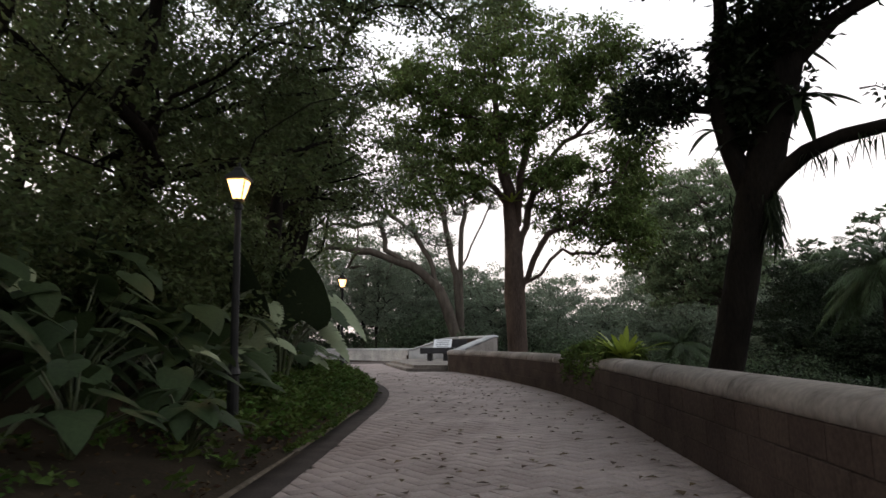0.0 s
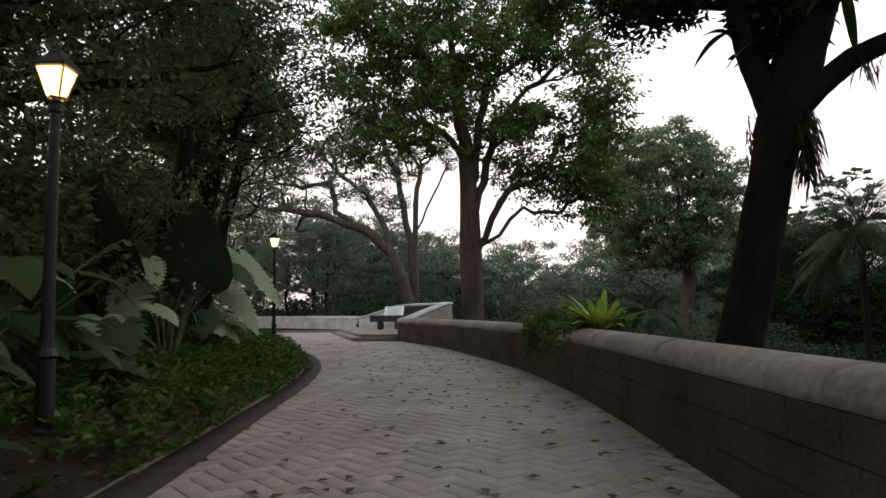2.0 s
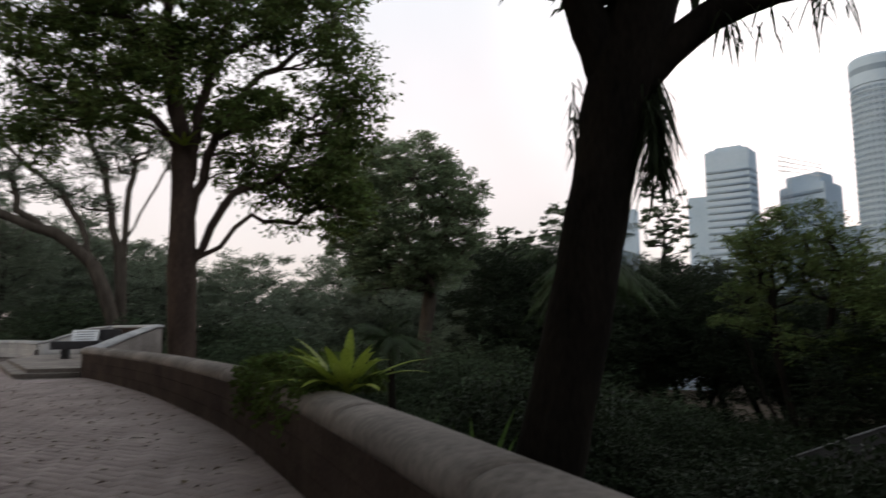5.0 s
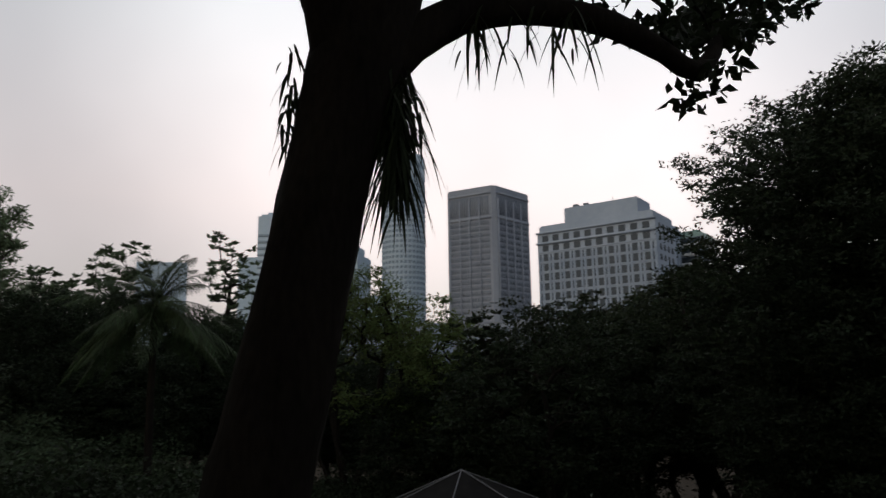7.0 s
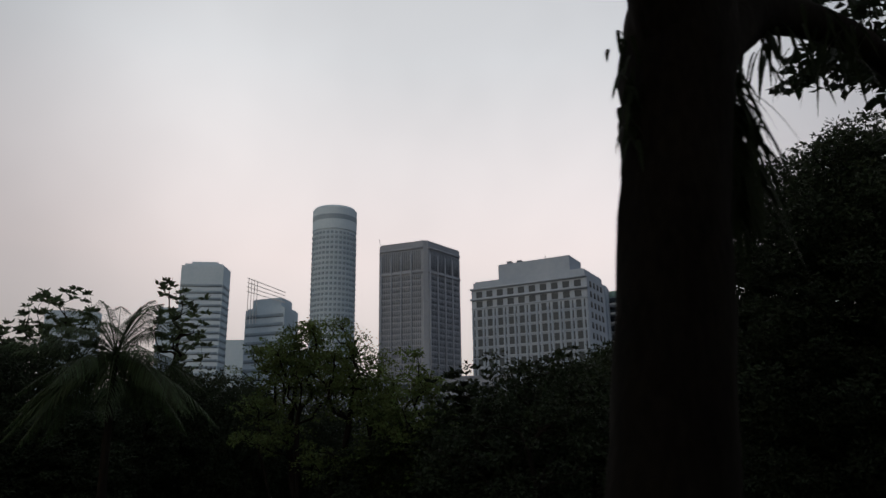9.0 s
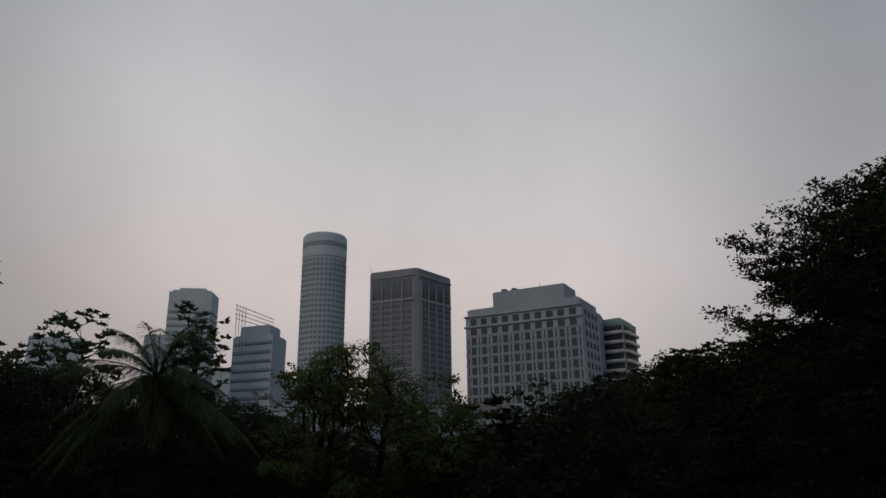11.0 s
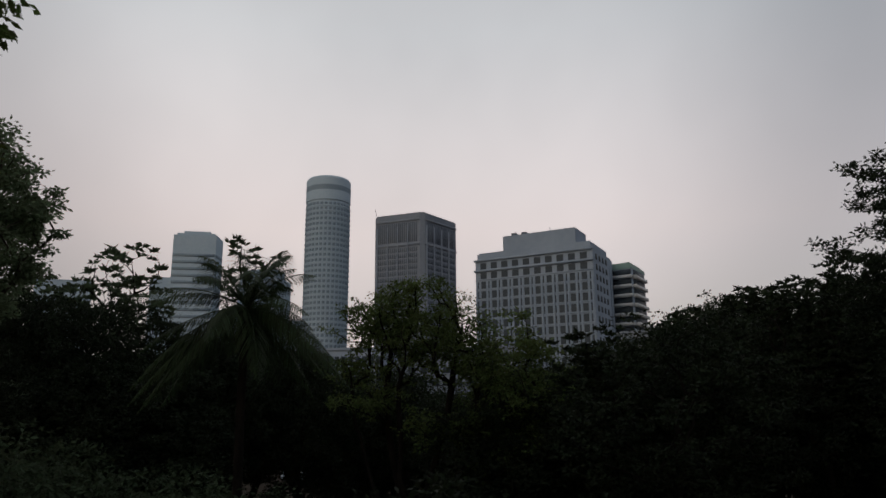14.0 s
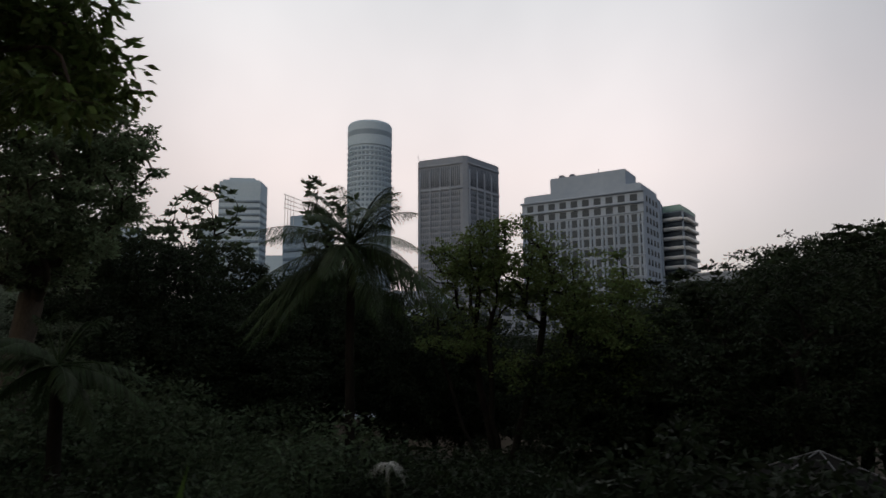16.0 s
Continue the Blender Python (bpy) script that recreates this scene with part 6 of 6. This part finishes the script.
def ground_cover():
    rng = np.random.default_rng(6)
    n = 3400
    y = 4 + 36 * rng.uniform(0, 1, n) ** 0.85
    d = rng.uniform(0.0, 1, n) ** 0.9 * np.interp(y, [4, 9, 14, 22, 40], [1.8, 1.8, 2.4, 3.5, 4.0])
    keep = rng.uniform(0, 1, n) < np.interp(y, [4, 9, 12, 16], [0.05, 0.15, 0.7, 1.0]) * np.clip(0.35 + d, 0, 1)
    y, d = y[keep], d[keep]
    x = left_x(y) - 0.44 - d
    size = rng.uniform(0.12, 0.32, len(x)) * np.interp(d, [0, 0.5, 1.2], [0.55, 1.0, 1.25]) * np.interp(y, [4, 9, 12, 40], [0.7, 0.8, 1.0, 1.1])
    k = 17
    c = np.repeat(np.stack([x, y, ground_z(x, y)], 1), k, 0)
    sz = np.repeat(size, k)
    up = rng.uniform(0.15, 1.0, len(sz))
    c = c + np.stack([rng.standard_normal(len(sz)) * sz * 0.35, rng.standard_normal(len(sz)) * sz * 0.35, sz * up * 1.3], 1)
    a = rng.uniform(0, 6.28, len(sz))
    al = np.stack([np.cos(a), np.sin(a), rng.uniform(-0.4, 0.9, len(sz))], 1)
    n1 = len(c) // 2
    for part_c, part_al, L, W, m in ((c[:n1], al[:n1], 0.17, 0.032, LEAF_COVER), (c[n1:], al[n1:], 0.11, 0.034, LEAF_MID)):
        me = leaf_cloud("ground_cover", part_c, part_al, L, W, m, rng)
        tagged(new("ground_cover", me), "low fresh green ground cover along the bed's edge", "plants", kind="stuff")
    # runners that creep over the edging
    n = 2600
    y = rng.uniform(9, 34, n)
    wave = 0.5 + 0.5 * np.sin(y * 1.9) * np.sin(y * 0.7 + 1)
    x = left_x(y) - 0.5 + rng.uniform(0, 0.16, n) * wave
    cc = np.stack([x, y, np.full(n, 0.05) + rng.uniform(0, 0.08, n)], 1)
    al = np.stack([rng.uniform(0, 1, n), rng.standard_normal(n), rng.uniform(-0.3, 0.5, n)], 1)
    tagged(new("ground_cover", leaf_cloud("ground_cover", cc, al, 0.09, 0.026, LEAF_COVER, rng)), "green runners creeping over the bed's edging", "plants", kind="stuff")
    # litter on the soil
    n = 2600
    y = rng.uniform(4, 30, n)
    x = left_x(y) - 0.46 - rng.uniform(0, 1, n) ** 1.5 * 2.0
    cc = np.stack([x, y, ground_z(x, y) + 0.02], 1)
    al = np.stack([rng.standard_normal(n), rng.standard_normal(n), rng.uniform(0, 0.25, n)], 1)
    tagged(new("leaf_litter", leaf_cloud("leaf_litter", cc, al, 0.09, 0.022, LEAF_DRY, rng)), "dry brown leaf litter on the bed's soil", "leaves", kind="stuff")


ground_cover()

bed_bush = bush("dark leafy shrub on the bank behind the bed", -8, 9, gz(-8, 9) - 0.1, 1.6, 3.0, LEAF_BANK, 61, 132, 60, 0.14, group="bank shrubs", size=0.38)
rng = np.random.default_rng(62)
for i in range(46):
    yy = rng.uniform(2, 46)
    xx = float(left_x(yy)) - rng.uniform(4.0, 13)
    s = rng.uniform(0.75, 1.5)
    copy_thing(bed_bush, pose(xx, yy, gz(xx, yy) - 0.1, 0, 0, rng.uniform(0, 360)) @ Matrix.Diagonal((s, s, s, 1)))
for xx, yy, s in ((11.0, 39.5, 1.3), (13.6, 38.4, 1.25), (16.6, 40.0, 1.45), (19.6, 42.5, 1.5), (8.6, 41.0, 1.0)):
    copy_thing(slope_b, pose(xx, yy, gz(xx, yy) - 0.1, 0, 0, xx * 31) @ Matrix.Diagonal((s, s, s, 1)))
# thicket behind the far wall
for i in range(26):
    xx = -34 + i * 1.7 + rng.uniform(-1, 1)
    yy = float(np.interp(xx, [-34, -28, -19, -8, 8], [80, 78, 76, 67, 62])) + rng.uniform(0, 7)
    s = rng.uniform(1.3, 2.2)
    copy_thing(slope_b, pose(xx, yy, gz(xx, yy) - 0.1, 0, 0, rng.uniform(0, 360)) @ Matrix.Diagonal((s, s, s, 1)))


# ---- fallen leaves ----
def litter():
    rng = np.random.default_rng(9)
    n = 420
    y = rng.uniform(5, 34, n)
    x = left_x(y) + 0.4 + (right_x(y) - left_x(y) - 0.45) * rng.uniform(0, 1, n) ** 0.8
    c = np.stack([x, y, np.full(n, 0.016)], 1)
    a = rng.uniform(0, 6.28, n)
    L = rng.uniform(0.06, 0.19, n)
    al = np.stack([np.cos(a), np.sin(a), np.zeros(n)], 1)
    sd = np.stack([-np.sin(a), np.cos(a), np.zeros(n)], 1)
    w = (L * rng.uniform(0.2, 0.36, n))[:, None]
    up = np.array([0, 0, 1.0])
    v = np.stack([c, c + al * L[:, None] * 0.5 + sd * w + up * 0.025, c + al * L[:, None] + up * 0.012, c + al * L[:, None] * 0.5 - sd * w + up * 0.018], 1).reshape(-1, 3)
    k = np.arange(n)[:, None] * 4
    f = np.concatenate([k + np.array([[0, 1, 2]]), k + np.array([[0, 2, 3]])])
    tagged(new("fallen_leaves", np_mesh("fallen_leaves", v, f, LEAF_DRY)), "scattered dry brown leaves on the paving", "leaves", kind="stuff")


litter()


# ---- pavers, laid in herringbone ----
def paving():
    rng = np.random.default_rng(12)
    W = 0.205
    turn = radians(38)
    ct, st = math.cos(turn), math.sin(turn)
    g = 0.012
    spots_ = []
    for i in range(-300, 300):
        for j in range(-90, 90):
            # one horizontal and one vertical paver of two to one for each step of the pattern
            x0, y0 = i * W + j * 2 * W, i * W - j * 2 * W
            for horiz in (True, False):
                if horiz:
                    cx, cy = x0 + W, y0 + W / 2
                else:
                    cx, cy = x0 + W / 2, y0 + 2 * W
                X, Y = ct * cx - st * cy, st * cx + ct * cy + 18
                if not (4.2 < Y < 52):
                    continue
                if X < left_x(Y) - 0.1 or X > right_x(Y) + 0.12:
                    continue
                if Y > 36 and X > -4.4 - (Y - 37) * 0.25:
                    continue
                spots_.append((X, Y, turn + (0 if horiz else math.pi / 2)))
    sp = np.array(spots_)
    hl, hw, b = W - g / 2, W / 2 - g / 2, 0.006
    z0, z1, z2 = -0.045, -0.006, 0.0
    ring = lambda l, w, z: [(-l, -w, z), (l, -w, z), (l, w, z), (-l, w, z)]
    cv = np.array(ring(hl, hw, z0) + ring(hl, hw, z1) + ring(hl - b, hw - b, z2))
    cf = np.array([(0, 1, 5, 4), (1, 2, 6, 5), (2, 3, 7, 6), (3, 0, 4, 7), (4, 5, 9, 8), (5, 6, 10, 9), (6, 7, 11, 10), (7, 4, 8, 11), (8, 9, 10, 11)])
    near = np.argsort(np.abs(sp[:, 1] - 9.5) + 0.3 * np.abs(sp[:, 0] - 0.3))[:300]
    mask = np.zeros(len(sp), bool)
    mask[near] = True
    shared = np_mesh("paver", cv, cf, PAVER)
    for X, Y, a in sp[mask]:
        o = part("paver", shared, PAVER, pavement)
        o.matrix_local = pose(X, Y, rng.uniform(-0.003, 0.002), rng.uniform(-0.2, 0.2), rng.uniform(-0.2, 0.2), math.degrees(a))
    r = sp[~mask]
    ca, sa = np.cos(r[:, 2])[:, None], np.sin(r[:, 2])[:, None]
    tx, ty = rng.standard_normal((len(r), 1)) * 0.003, rng.standard_normal((len(r), 1)) * 0.003
    v = np.zeros((len(r), 12, 3))
    v[:, :, 0] = r[:, 0:1] + ca * cv[None, :, 0] - sa * cv[None, :, 1]
    v[:, :, 1] = r[:, 1:2] + sa * cv[None, :, 0] + ca * cv[None, :, 1]
    v[:, :, 2] = cv[None, :, 2] + rng.uniform(-0.004, 0.003, (len(r), 1)) + tx * cv[None, :, 0] + ty * cv[None, :, 1]
    q = (np.arange(len(r))[:, None, None] * 12 + cf[None]).reshape(-1, 4)
    o = part("pavers", np_mesh("pavers", v.reshape(-1, 3), q, PAVER_REST), PAVER_REST, pavement)
    o["kind"] = "stuff"


paving()
